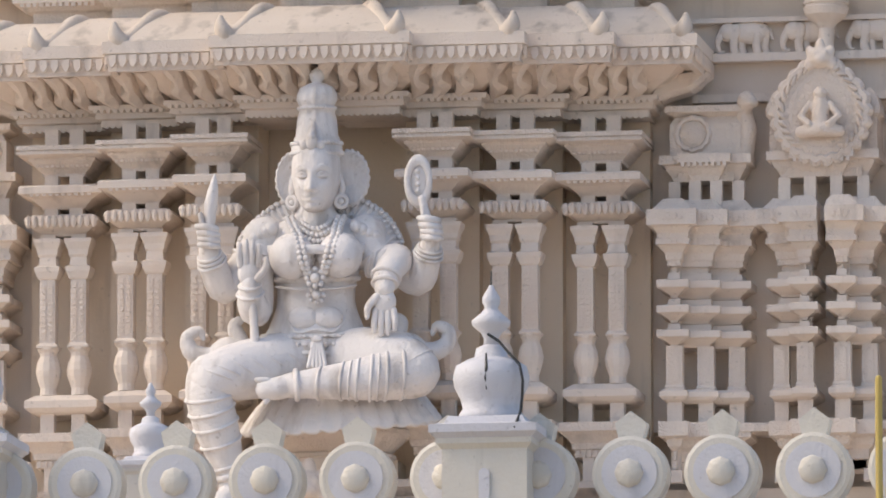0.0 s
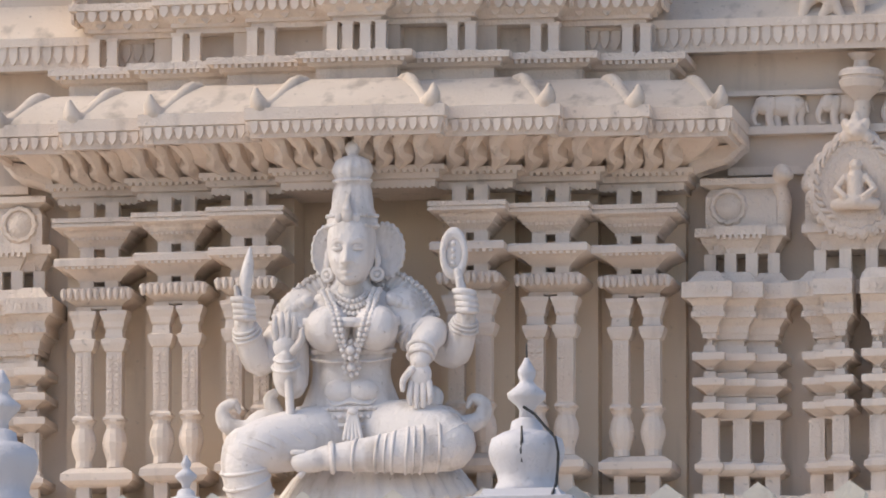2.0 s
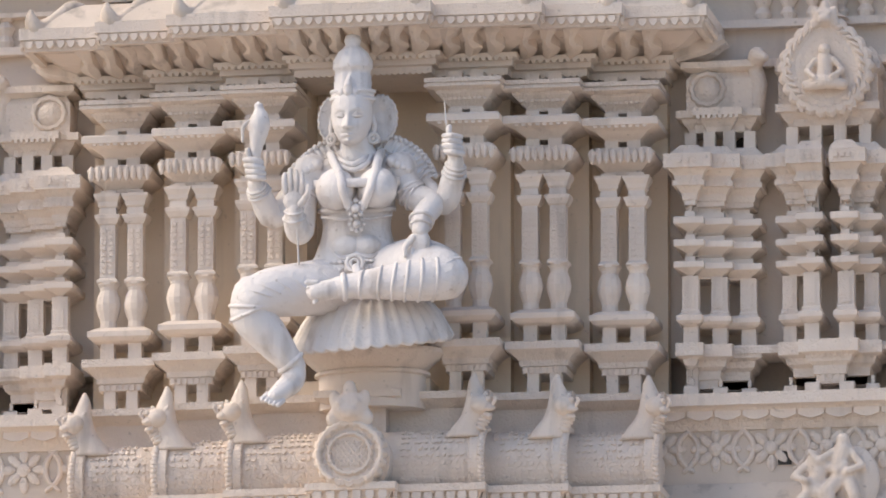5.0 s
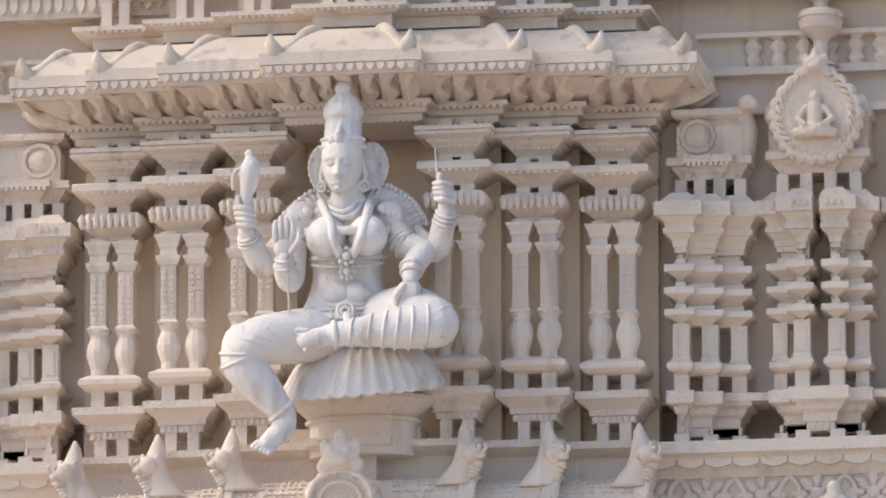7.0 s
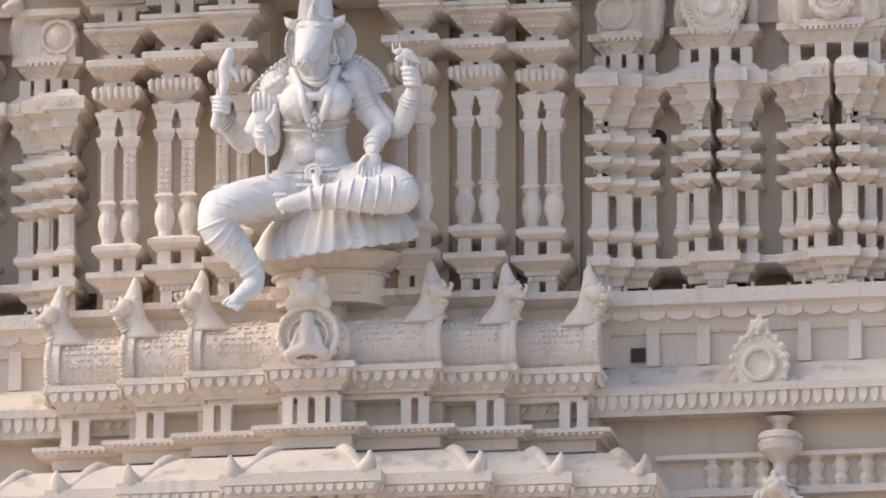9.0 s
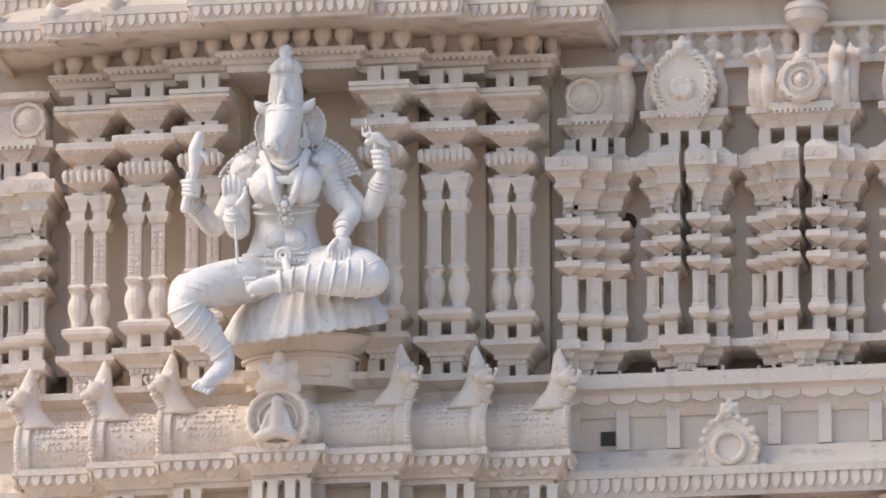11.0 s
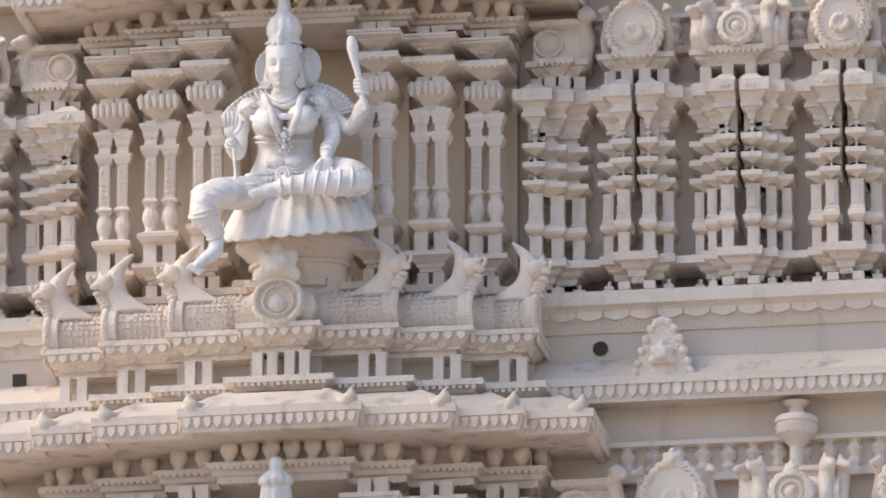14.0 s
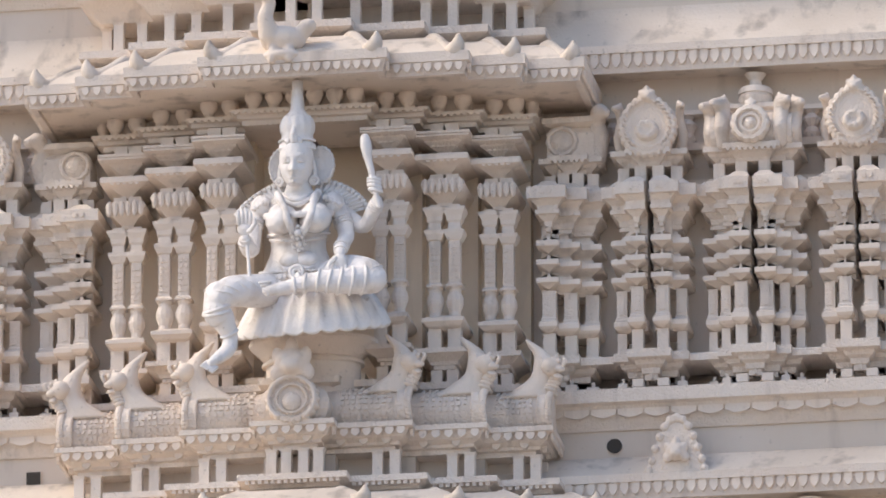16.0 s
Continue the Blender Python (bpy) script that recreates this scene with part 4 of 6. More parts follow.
def pot_finial(k, px, py, z0, h):
    t = thing("pot_finial", (px, py, z0), "round cream plaster pot finial on the wall", "finial", "pot finials")
    bm = bmesh.new()
    r = min(h * 0.33, 0.125)
    lathe(bm, 0, 0, [(r * 0.9, 0), (r * 0.5, 0.03), (r * 0.36, 0.05), (r * 0.36, h - 0.29), (r * 0.55, h - 0.26), (r * 1.0, h - 0.21), (r * 1.12, h - 0.165), (r * 1.02, h - 0.16), (r * 1.02, h - 0.145), (r * 1.12, h - 0.14), (r * 1.08, h - 0.11), (r * 0.95, h - 0.095), (r * 0.4, h - 0.08), (r * 0.36, h - 0.04), (r * 0.7, h)], 28)
    part("pot", bm, PLASTER, t)
    return t


def side_eave(k, side):
    """The long cornice, frieze and sloping roof of the side wall below tier k."""
    ct, cb, fb, rb, fa = SIDES[k]
    y = plane(k)
    x0, x1 = (X0 + 0.9, REACH) if side > 0 else (-REACH, X0 - 0.9)
    t = thing("wall_eave", (0, y, fa), "long cream plaster eave with cornice and frieze along the tower wall", "eave", "wall eaves")
    z = lambda v: v - fa
    path = [(x0, 0.35), (x1, 0.35)]
    bm = bmesh.new()
    h = ct - cb
    sweep(bm, path, [(-0.3, z(cb) - 0.04), (0.0, z(cb) - 0.04), (0.02, z(cb)), (0.05, z(cb) + h * 0.3), (0.09, z(cb) + h * 0.5), (0.11, z(cb) + h * 0.52), (0.13, z(cb) + h * 0.56), (0.13, z(ct)), (-0.3, z(ct))])
    part("cornice", bm, CARVED, t)
    bm = bmesh.new()
    sweep(bm, path, [(-0.3, z(fb) - 0.02), (-0.02, z(fb) - 0.02), (-0.02, z(cb)), (-0.3, z(cb))])
    part("frieze", bm, WALL, t)
    bm = bmesh.new()
    lip = 0.035
    prof = [(-0.3, z(fa) + 0.02), (0.20, z(fa) + 0.02), (0.20, z(rb) - lip), (0.24, z(rb) - lip), (0.24, z(rb) + lip * 0.6)] + arc_prof(0.235, z(rb) + lip * 0.6, 0.0, z(fb), -0.05)[1:] + [(-0.3, z(fb))]
    sweep(bm, path, prof)
    part("roof", bm, ROOF, t, "weathered sloping roof")
    bm = bmesh.new()
    sweep(bm, path, [(0.2, z(fa)), (0.22, z(fa)), (0.235, z(rb) - lip), (0.2, z(rb) - lip)])
    sweep(bm, path, [(0.235, z(rb) - lip), (0.255, z(rb) - lip), (0.255, z(rb) + lip * 0.5), (0.235, z(rb) + lip * 0.5)])
    part("fascia", bm, FINE, t)
    src = part("tongue", hanging_tongue(0.05, (rb - lip - fa) * 0.75, 0.014), PLASTER, t)
    row_of(src, t, along(path, 0.232, 0.07), z(rb) - lip)
    src = part("scallop", hanging_tongue(0.16, 0.06, 0.012), PLASTER, t)
    row_of(src, t, along(path, 0.06, 0.17), z(cb) + h * 0.42)
    if k in (3,):
        bm = bmesh.new()
        stack(bm, 0, 0, 0.04, 0.025, [(0, z(fb)), (0, z(cb))])
        src = part("frieze_post", bm, PLASTER, t)
        row_of(src, t, along(path, 0.0, 0.3), 0)
    if k in (2,):
        bm = bmesh.new()
        hz = (cb - fb) * 0.3
        for q in range(8):
            a_ = math.pi * q / 4
            big = 1.0 if q % 2 == 0 else 0.8
            ball(bm, (hz * 0.95 * big * math.cos(a_), 0, hz * 0.85 * big * math.sin(a_)), (hz * 0.5, 0.016, hz * 0.26), (0, -math.degrees(a_), 0), 10, 6)
        ball(bm, (0, -0.005, 0), (hz * 0.4, 0.022, hz * 0.4), None, 12, 8)
        for sx in (-1, 1):
            tube(bm, [(sx * hz * 1.3, 0, hz * 1.2, 0.014), (sx * hz * 2.0, 0, hz * 0.5, 0.018), (sx * hz * 2.0, 0, -hz * 0.5, 0.018), (sx * hz * 1.3, 0, -hz * 1.2, 0.014)], 8, 3)
        src = part("floral_panel", bm, CARVED, t, "carved floral panel")
        row_of(src, t, along(path, -0.012, 0.34), z((cb + fb) / 2 + 0.03))
    # brackets and beam under the eave
    bm = bmesh.new()
    lathe(bm, 0, 0, [(0.045, -0.13), (0.048, -0.10), (0.026, -0.075), (0.040, -0.045), (0.066, -0.005), (0.070, 0.025), (0.072, 0.06)], 14, 0.8)
    src = part("bracket", bm, PLASTER, t, "vase-shaped bracket block", smooth=True)
    low = [(x0, 0.55), (x1, 0.55)]
    row_of(src, t, along(low, 0.08, 0.148), 0)
    bm = bmesh.new()
    sweep(bm, low, [(-0.2, 0.0), (0.16, 0.0), (0.16, 0.03), (-0.2, 0.03)])
    part("soffit", bm, PLASTER, t)
    bm = bmesh.new()
    sweep(bm, low, [(-0.2, -0.28), (0.02, -0.28), (0.02, -0.24), (0.06, -0.225), (0.06, -0.20), (0.10, -0.17), (0.13, -0.165), (0.13, -0.128), (-0.2, -0.128)])
    part("beam", bm, PLASTER, t)
    return t


def drain_hole(px, py, pz, w=0.085, rnd=False):
    """A shallow pipe rim; a flat near-black face paints the shade inside."""
    t = thing("drain_hole", (px, py, pz), "drain hole in the plaster wall with a dark painted mouth", "hole", "drain holes")
    bm = bmesh.new()
    n = 16 if rnd else 4
    ph = 0 if rnd else math.pi / 4
    o = [(math.cos(2 * math.pi * i / n + ph), math.sin(2 * math.pi * i / n + ph)) for i in range(n)]
    f = 1.0 if rnd else 1.3
    rings = []
    for r, yy in ((w * 0.86, -0.004), (w * 0.8, -0.008), (w * 0.76, 0.02)):
        rings.append([bm.verts.new((c * r * f * 0.62, yy, s * r * f * 0.62)) for c, s in o])
    for a, b in zip(rings, rings[1:]):
        for i in range(n):
            bm.faces.new((a[i], a[(i + 1) % n], b[(i + 1) % n], b[i]))
    part("rim", bm, PLASTER, t)
    bm = bmesh.new()
    a = [bm.verts.new((c * w * f * 0.5, -0.009, s * w * f * 0.5)) for c, s in o]
    bm.faces.new(a)
    part("mouth", bm, HOLE_SHADE, t, "flat face painted near-black as the shade in the hole")
    return t


# ---- the four tiers ----
PAIRS = {}
for k in (1, 2, 3, 4):
    L = level(k)
    y = plane(k)
    p = PILLARS[k]
    eave(k)
    roll(k)
    # bay core with a niche in the middle
    bm = bmesh.new()
    for s in (-1, 1):
        for i in range(3):
            a, b = X0 + s * p[i], X0 + s * p[i + 1]
            box(bm, min(a, b), max(a, b), y + 0.26 + STEP * i, y + 0.64, L["roll_t"], L["brk_b"])
    box(bm, X0 - p[0], X0 + p[0], y - 0.02, y + 0.64, L["roll_t"], L["led_b"] - 0.03)
    box(bm, X0 - p[0], X0 + p[0], y + 0.60, y + 0.66, L["led_b"] - 0.03, L["brk_b"])
    tagged(link("bay_wall_%d" % k, bm, BOUNCE_WARM), "cream plastered bay wall with a statue niche", "wall", kind="structure")
    # pillar pairs
    for i in range(3):
        src = pillar_pair(k, i)
        src.matrix_basis = pose(X0 + (p[i] + p[i + 1]) / 2, y + STEP * i, L["led2_t"] - 0.004 * i)
        copy_thing(src, pose(X0 - (p[i] + p[i + 1]) / 2, y + STEP * i, L["led2_t"] - 0.004 * i))
    # side piers: one beside the bay, then wider ones
    s = p[3] / 1.805
    yd = y + 0.24
    wd = 0.51 * s
    xd = p[3] + 0.085 + wd / 2
    for sgn in (-1, 1):
        fr = [(-wd / 2, -wd / 6, 0.0), (-wd / 6, wd / 6, 0.07), (wd / 6, wd / 2, 0.14)]
        if sgn < 0:
            fr = [(-xb, -xa, yy) for xa, xb, yy in fr[::-1]]
        q = pier(k, fr)
        q.matrix_basis = pose(X0 + sgn * xd, yd, L["led2_t"])
    we = 0.64 * s
    xe = p[3] + 0.085 + wd + 0.11 * s + we / 2
    fe = [(-we / 2, -we * 0.29, 0.09), (-we * 0.29, we * 0.29, 0.0), (we * 0.29, we / 2, 0.09)]
    q = pier(k, fe, 0.055 * s)
    q.matrix_basis = pose(X0 + xe, yd, L["led2_t"])
    copy_thing(q, pose(X0 - xe, yd, L["led2_t"]))
    wf = 0.86 * s
    xf = xe + we / 2 + 0.13 * s + wf / 2
    ff = [(-wf / 2, -wf * 0.36, 0.14), (-wf * 0.36, -wf * 0.22, 0.07), (-wf * 0.22, wf * 0.22, 0.0), (wf * 0.22, wf * 0.36, 0.07), (wf * 0.36, wf / 2, 0.14)]
    q = pier(k, ff, 0.05 * s)
    q.matrix_basis = pose(X0 + xf, yd, L["led2_t"])
    xg = xf + wf / 2 + 0.13 * s + we / 2
    q = pier(k, fe, 0.055 * s)
    q.matrix_basis = pose(X0 + xg, yd, L["led2_t"])
    # beams that tie the piers together at capital and ledge height
    for name, za, zb_ in (("tie_beam", L["cap_t"] - 0.13, L["cap_t"] - 0.04), ("ledge_beam", L["led_t"] - 0.055, L["led_t"] - 0.004)):
        for sgn in (-1, 1):
            t = thing(name, (X0 + sgn * (p[3] + REACH) / 2, yd + 0.3, za), "plain cream plaster beam between the wall piers", "beam", "tie beams")
            half = (REACH - p[3]) / 2 - 0.1
            bm = bmesh.new()
            stack(bm, 0, 0, half, 0.17, [(0, 0), (0, zb_ - za - 0.01), (-0.01, zb_ - za)])
            part("beam", bm, CARVED, t)
    # shrine gables over the piers
    hg = {1: 1.04, 2: 0.97, 3: 0.86, 4: 0.72}[k]
    q = horseshoe_gable(k, we * 0.98, hg, k <= 2)
    q.matrix_basis = pose(X0 + xe, yd, L["cap_t"])
    copy_thing(q, pose(X0 - xe, yd, L["cap_t"]))
    copy_thing(q, pose(X0 + xg, yd, L["cap_t"]))
    q = barrel_gable(k, wf * 0.95, {1: 0.70, 2: 0.66, 3: 0.68, 4: 0.56}[k])
    q.matrix_basis = pose(X0 + xf, yd, L["cap_t"])
    for sgn in (-1, 1):
        q = volute_gable(k, wd, {1: 0.68, 2: 0.64, 3: 0.66, 4: 0.54}[k], sgn)
        q.matrix_basis = pose(X0 + sgn * xd, yd + 0.08, L["cap_t"])
    # a pot on the barrel gable, under the wall eave
    z0 = L["cap_t"] + {1: 0.55, 2: 0.52, 3: 0.50, 4: 0.42}[k]
    ztop = SIDES[k + 1][4] - 0.02
    for xx in ((xf,) if k > 2 else (xf, xe)):
        pot_finial(k, X0 + xx, yd + 0.26, z0 if xx == xf else z0 + 0.3, ztop - (z0 if xx == xf else z0 + 0.3))
    # balusters on the wall below the wall eave
    t = thing("wall_frieze", (X0, y + 0.6, ztop - 0.42), "row of small plaster balusters on the tower wall", "frieze", "wall friezes")
    bm = bmesh.new()
    lathe(bm, 0, 0, [(0.04, 0), (0.055, 0.04), (0.035, 0.08), (0.06, 0.13), (0.03, 0.17), (0.05, 0.19)], 10)
    gap = 0.16
    if k == 1:
        bm.free()
        bm = bmesh.new()
        gap = 0.40
        ball(bm, (0.0, -0.01, 0.135), (0.125, 0.05, 0.075), None, 18, 12)
        ball(bm, (-0.13, -0.025, 0.135), (0.06, 0.045, 0.06), None, 14, 10)
        ball(bm, (-0.09, -0.05, 0.13), (0.04, 0.016, 0.055), (0, 15, 0), 12, 8)
        tube(bm, [(-0.165, -0.03, 0.13, 0.028), (-0.195, -0.03, 0.07, 0.020), (-0.185, -0.03, 0.02, 0.014), (-0.16, -0.03, 0.015, 0.010)], 10)
        for lx, ly in ((-0.09, -0.03), (-0.045, 0.0), (0.05, -0.03), (0.095, 0.0)):
            tube(bm, [(lx, ly, 0.11, 0.034), (lx - 0.008, ly, 0.05, 0.026), (lx, ly, 0.005, 0.028)], 10)
        tube(bm, [(0.12, 0.0, 0.15, 0.012), (0.14, -0.01, 0.09, 0.008)], 8)
    src = part("elephant_relief" if k == 1 else "baluster", bm, PLASTER, t, smooth=k == 1)
    spots = [(xd + 0.25 + gap * j, 0, 0) for j in range(int((REACH - xd - 0.6) / gap))]
    row_of(src, t, spots + [(-q_[0], 0, 0) for q_ in spots], 0)
    for name, za, zb_ in (("string_course", -0.05, 0.0), ("string_course", 0.19, 0.22), ("string_course", -0.30, -0.25)):
        for sgn in (-1, 1):
            lo_, hi_ = sorted((sgn * (xd - 0.1), sgn * (REACH - 0.2)))
            bm = bmesh.new()
            box(bm, lo_, hi_, -0.06, 0.04, za, zb_)
            part(name, bm, PLASTER, t)
for k in (2, 3, 4, 5):
    for side in (-1, 1):
        side_eave(k, side)
# the foot of a fifth tier above
k = 5
y5 = plane(5)
t = thing("barrel_parapet", (X0, y5, 21.93), "carved cream barrel parapet on small paired posts", "parapet", "barrel parapets")
path = [(px - X0, py - y5) for px, py in bay_path(y5 - 0.47, (.31, .76, 1.15, 1.5), y5 + 0.62)]
bm = bmesh.new()
sweep(bm, path, [(-0.6, -0.03), (-0.09, -0.03), (-0.09, 0.03), (0.0, 0.06), (0.02, 0.07), (0.02, 0.12), (-0.6, 0.12)])
part("slab", bm, CARVED, t)
bm = bmesh.new()
sweep(bm, path, [(-0.6, 0.12), (-0.3, 0.12), (-0.3, 0.36), (-0.6, 0.36)])
part("recess_wall", bm, WALL, t)
bm = bmesh.new()
sweep(bm, path, [(-0.6, 0.34), (-0.1, 0.34), (-0.05, 0.40), (0.0, 0.44), (0.03, 0.46), (0.03, 0.52), (-0.6, 0.52)])
part("cornice", bm, CARVED, t)
bm = bmesh.new()
sweep(bm, path, [(-0.6, 0.52), (-0.03, 0.52), (0.0, 0.62), (-0.05, 0.78), (-0.2, 0.86), (-0.6, 0.88)])
part("roll", bm, CARVED, t)
bm = bmesh.new()
stack(bm, 0, 0, 0.032, 0.032, [(0.01, 0.12), (0, 0.15), (0, 0.32), (0.01, 0.34)])
src = part("post", bm, PLASTER, t)
row_of(src, t, along(path, -0.12, 0.14), 0)
# ---- statues ----
def cuff(bm, place, thick, lean=(0, 0, 0), grow=1.0):
    """A raised band round a limb."""
    p, h, r = place
    q = (h + Vector(lean)).normalized().to_track_quat("Z", "Y").to_euler()
    ring(bm, p, r * grow, thick, [math.degrees(v) for v in q], 24, 6)


def beads(bm, pts, r, gap):
    """A string of beads along a smooth line."""
    line = [Vector(q) for q in spline(pts, 8)]
    left = 0.0
    for a, b in zip(line, line[1:]):
        d = (b - a).length
        while left < d:
            ball(bm, a + (b - a) * (left / d), r, None, 8, 5)
            left += gap
        left -= d


def girdle(bm, z0, z1, x, y, hw, hd, thick):
    """A band round the body between two heights."""
    loft(bm, [(z0, x, y, hw, hd), (z0 + 0.004, x, y, hw + thick, hd + thick), (z1 - 0.004, x, y, hw + thick, hd + thick), (z1, x, y, hw, hd)], 40, 1)


def face(bm, x, chin, top, hw):
    """A calm oval face that looks to -y, with nose, lids, brows and lips."""
    h = (top - chin) / 2
    mid = (top + chin) / 2
    rows = [(-1.0, 0.10, 0.55), (-0.96, 0.34, 0.72), (-0.86, 0.52, 0.84), (-0.65, 0.71, 0.95), (-0.35, 0.87, 1.0), (0.0, 0.97, 1.03), (0.35, 1.0, 1.05), (0.7, 0.97, 1.0), (1.0, 0.86, 0.88), (1.3, 0.5, 0.5)]
    n = 72
    s = hw / 0.147
    def g(v, c, w):
        return math.exp(-((v - c) / w) ** 2)
    rings = []
    for t, a_, b_ in spline(rows, 5):
        row = []
        for i in range(n):
            q = 2 * math.pi * i / n
            px, py = hw * a_ * math.cos(q), hw * 1.06 * b_ * math.sin(q)
            if py < 0:
                u = abs(px) / s
                ridge = max(0.0, min(1.0, (0.42 - t) / 0.75)) if t > -0.33 else math.exp(-((t + 0.33) / 0.06) ** 2)
                out = 0.052 * ridge ** 1.2 * g(px / s, 0, 0.014 + 0.013 * ridge)
                out += 0.016 * g(u, 0.026, 0.014) * g(t, -0.29, 0.07)
                out -= 0.030 * g(u, 0.060, 0.036) * g(t, 0.14, 0.13)
                out += 0.010 * g(u, 0.060, 0.045) * g(t, 0.40 - 6.0 * (u - 0.06) ** 2 * 8, 0.06)
                out += 0.026 * g(u, 0.0, 0.036) * g(t, -0.48, 0.05) + 0.026 * g(u, 0.0, 0.030) * g(t, -0.64, 0.055)
                out -= 0.016 * g(u, 0.0, 0.050) * g(t, -0.56, 0.026)
                out += 0.022 * g(u, 0.0, 0.034) * g(t, -0.86, 0.08) + 0.010 * g(u, 0.08, 0.04) * g(t, -0.28, 0.2)
                py -= out * s
            row.append(bm.verts.new((x + px, -0.06 + py, mid + h * t)))
        rings.append(row)
    skin(bm, rings)
    fy = -0.06 - hw * 1.06
    for e in (-1, 1):
        ball(bm, (x + e * 0.060 * s, fy + 0.022 * s, mid + h * 0.14), (0.036 * s, 0.017 * s, 0.016 * s), (0, 0, e * 20), 16, 10)
        tube(bm, [(x + e * 0.026 * s, fy + 0.010 * s, mid + h * 0.12, 0.004 * s), (x + e * 0.058 * s, fy + 0.006 * s, mid + h * 0.245, 0.007 * s), (x + e * 0.098 * s, fy + 0.04 * s, mid + h * 0.15, 0.004 * s)], 8, 4)
        tube(bm, [(x + e * 0.018 * s, fy + 0.006 * s, mid + h * 0.37, 0.005 * s), (x + e * 0.062 * s, fy + 0.008 * s, mid + h * 0.47, 0.008 * s), (x + e * 0.112 * s, fy + 0.05 * s, mid + h * 0.36, 0.004 * s)], 8, 4)


def boar_face(bm, x, tip, top, hw):
    """A long animal head that droops forward, with nostrils, lids and pricked ears."""
    h = top - tip
    tube(bm, [(x, -0.02, top - 0.02, hw * 0.98), (x, -0.09, top - h * 0.25, hw * 1.02), (x - 0.01, -0.19, top - h * 0.55, hw * 0.80), (x - 0.025, -0.27, top - h * 0.76, hw * 0.55), (x - 0.03, -0.30, top - h * 0.86, hw * 0.46)], 26)
    ball(bm, (x - 0.032, -0.335, top - h * 0.86), (hw * 0.44, 0.03, hw * 0.36), (20, 0, 0), 18, 10)
    ball(bm, (x - 0.03, -0.27, top - h * 0.97), (hw * 0.36, 0.05, hw * 0.16), None, 14, 8)
    for e in (-1, 1):
        ring(bm, (x - 0.032 + e * 0.022, -0.364, top - h * 0.86), 0.012, 0.007, (90, 0, 0), 12, 5)
        ball(bm, (x + e * hw * 0.62, -0.165, top - h * 0.26), (0.026, 0.02, 0.019), (0, 0, e * 25), 12, 8)
        tube(bm, [(x + e * 0.02, -0.20, top - h * 0.16, 0.010), (x + e * hw * 0.6, -0.175, top - h * 0.12, 0.014), (x + e * hw, -0.11, top - h * 0.2, 0.008)], 8)
        tube(bm, [(x + e * hw * 0.85, -0.05, top - h * 0.1, 0.035), (x + e * hw * 1.35, -0.06, top - h * 0.02, 0.034), (x + e * hw * 1.62, -0.07, top + h * 0.08, 0.008)], 10)
        for j in range(3):
            tube(bm, [(x - 0.02 + e * hw * 0.30, -0.27 + 0.03 * j, top - h * (0.66 - 0.07 * j), 0.006), (x - 0.02 + e * hw * 0.62, -0.22 + 0.02 * j, top - h * (0.70 - 0.07 * j), 0.006)], 6, 3)


CROWNS = {
    1: ((1.0, 0), (1.05, .04), (1.05, .12), (.93, .14), (.95, .20), (.88, .23), (.78, .42), (.70, .50), (.75, .51), (.75, .535), (.62, .55), (.74, .59), (.81, .64), (.80, .69), (.68, .77), (.4, .81), (.2, .83), (.27, .86), (.32, .91), (.24, .96), (.03, 1)),
    2: ((1.0, 0), (1.04, .04), (1.04, .18), (.90, .20), (.90, .30), (.85, .31), (.88, .38), (.82, .39), (.84, .46), (.93, .48), (.97, .52), (.92, .60), (.70, .72), (.42, .79), (.35, .82), (.42, .88), (.35, .95), (.05, 1)),
    3: ((1.0, 0), (1.08, .03), (1.08, .10), (.98, .12), (.90, .35), (.80, .55), (.76, .57), (.91, .59), (.91, .66), (.75, .72), (.40, .80), (.31, .83), (.38, .89), (.30, .96), (.05, 1)),
    4: ((1.0, 0), (1.08, .04), (1.08, .10), (.95, .12), (.90, .24), (1.0, .28), (1.02, .36), (.90, .46), (.60, .53), (.42, .58), (.38, .66), (.34, .80), (.33, .98), (.05, 1)),
}


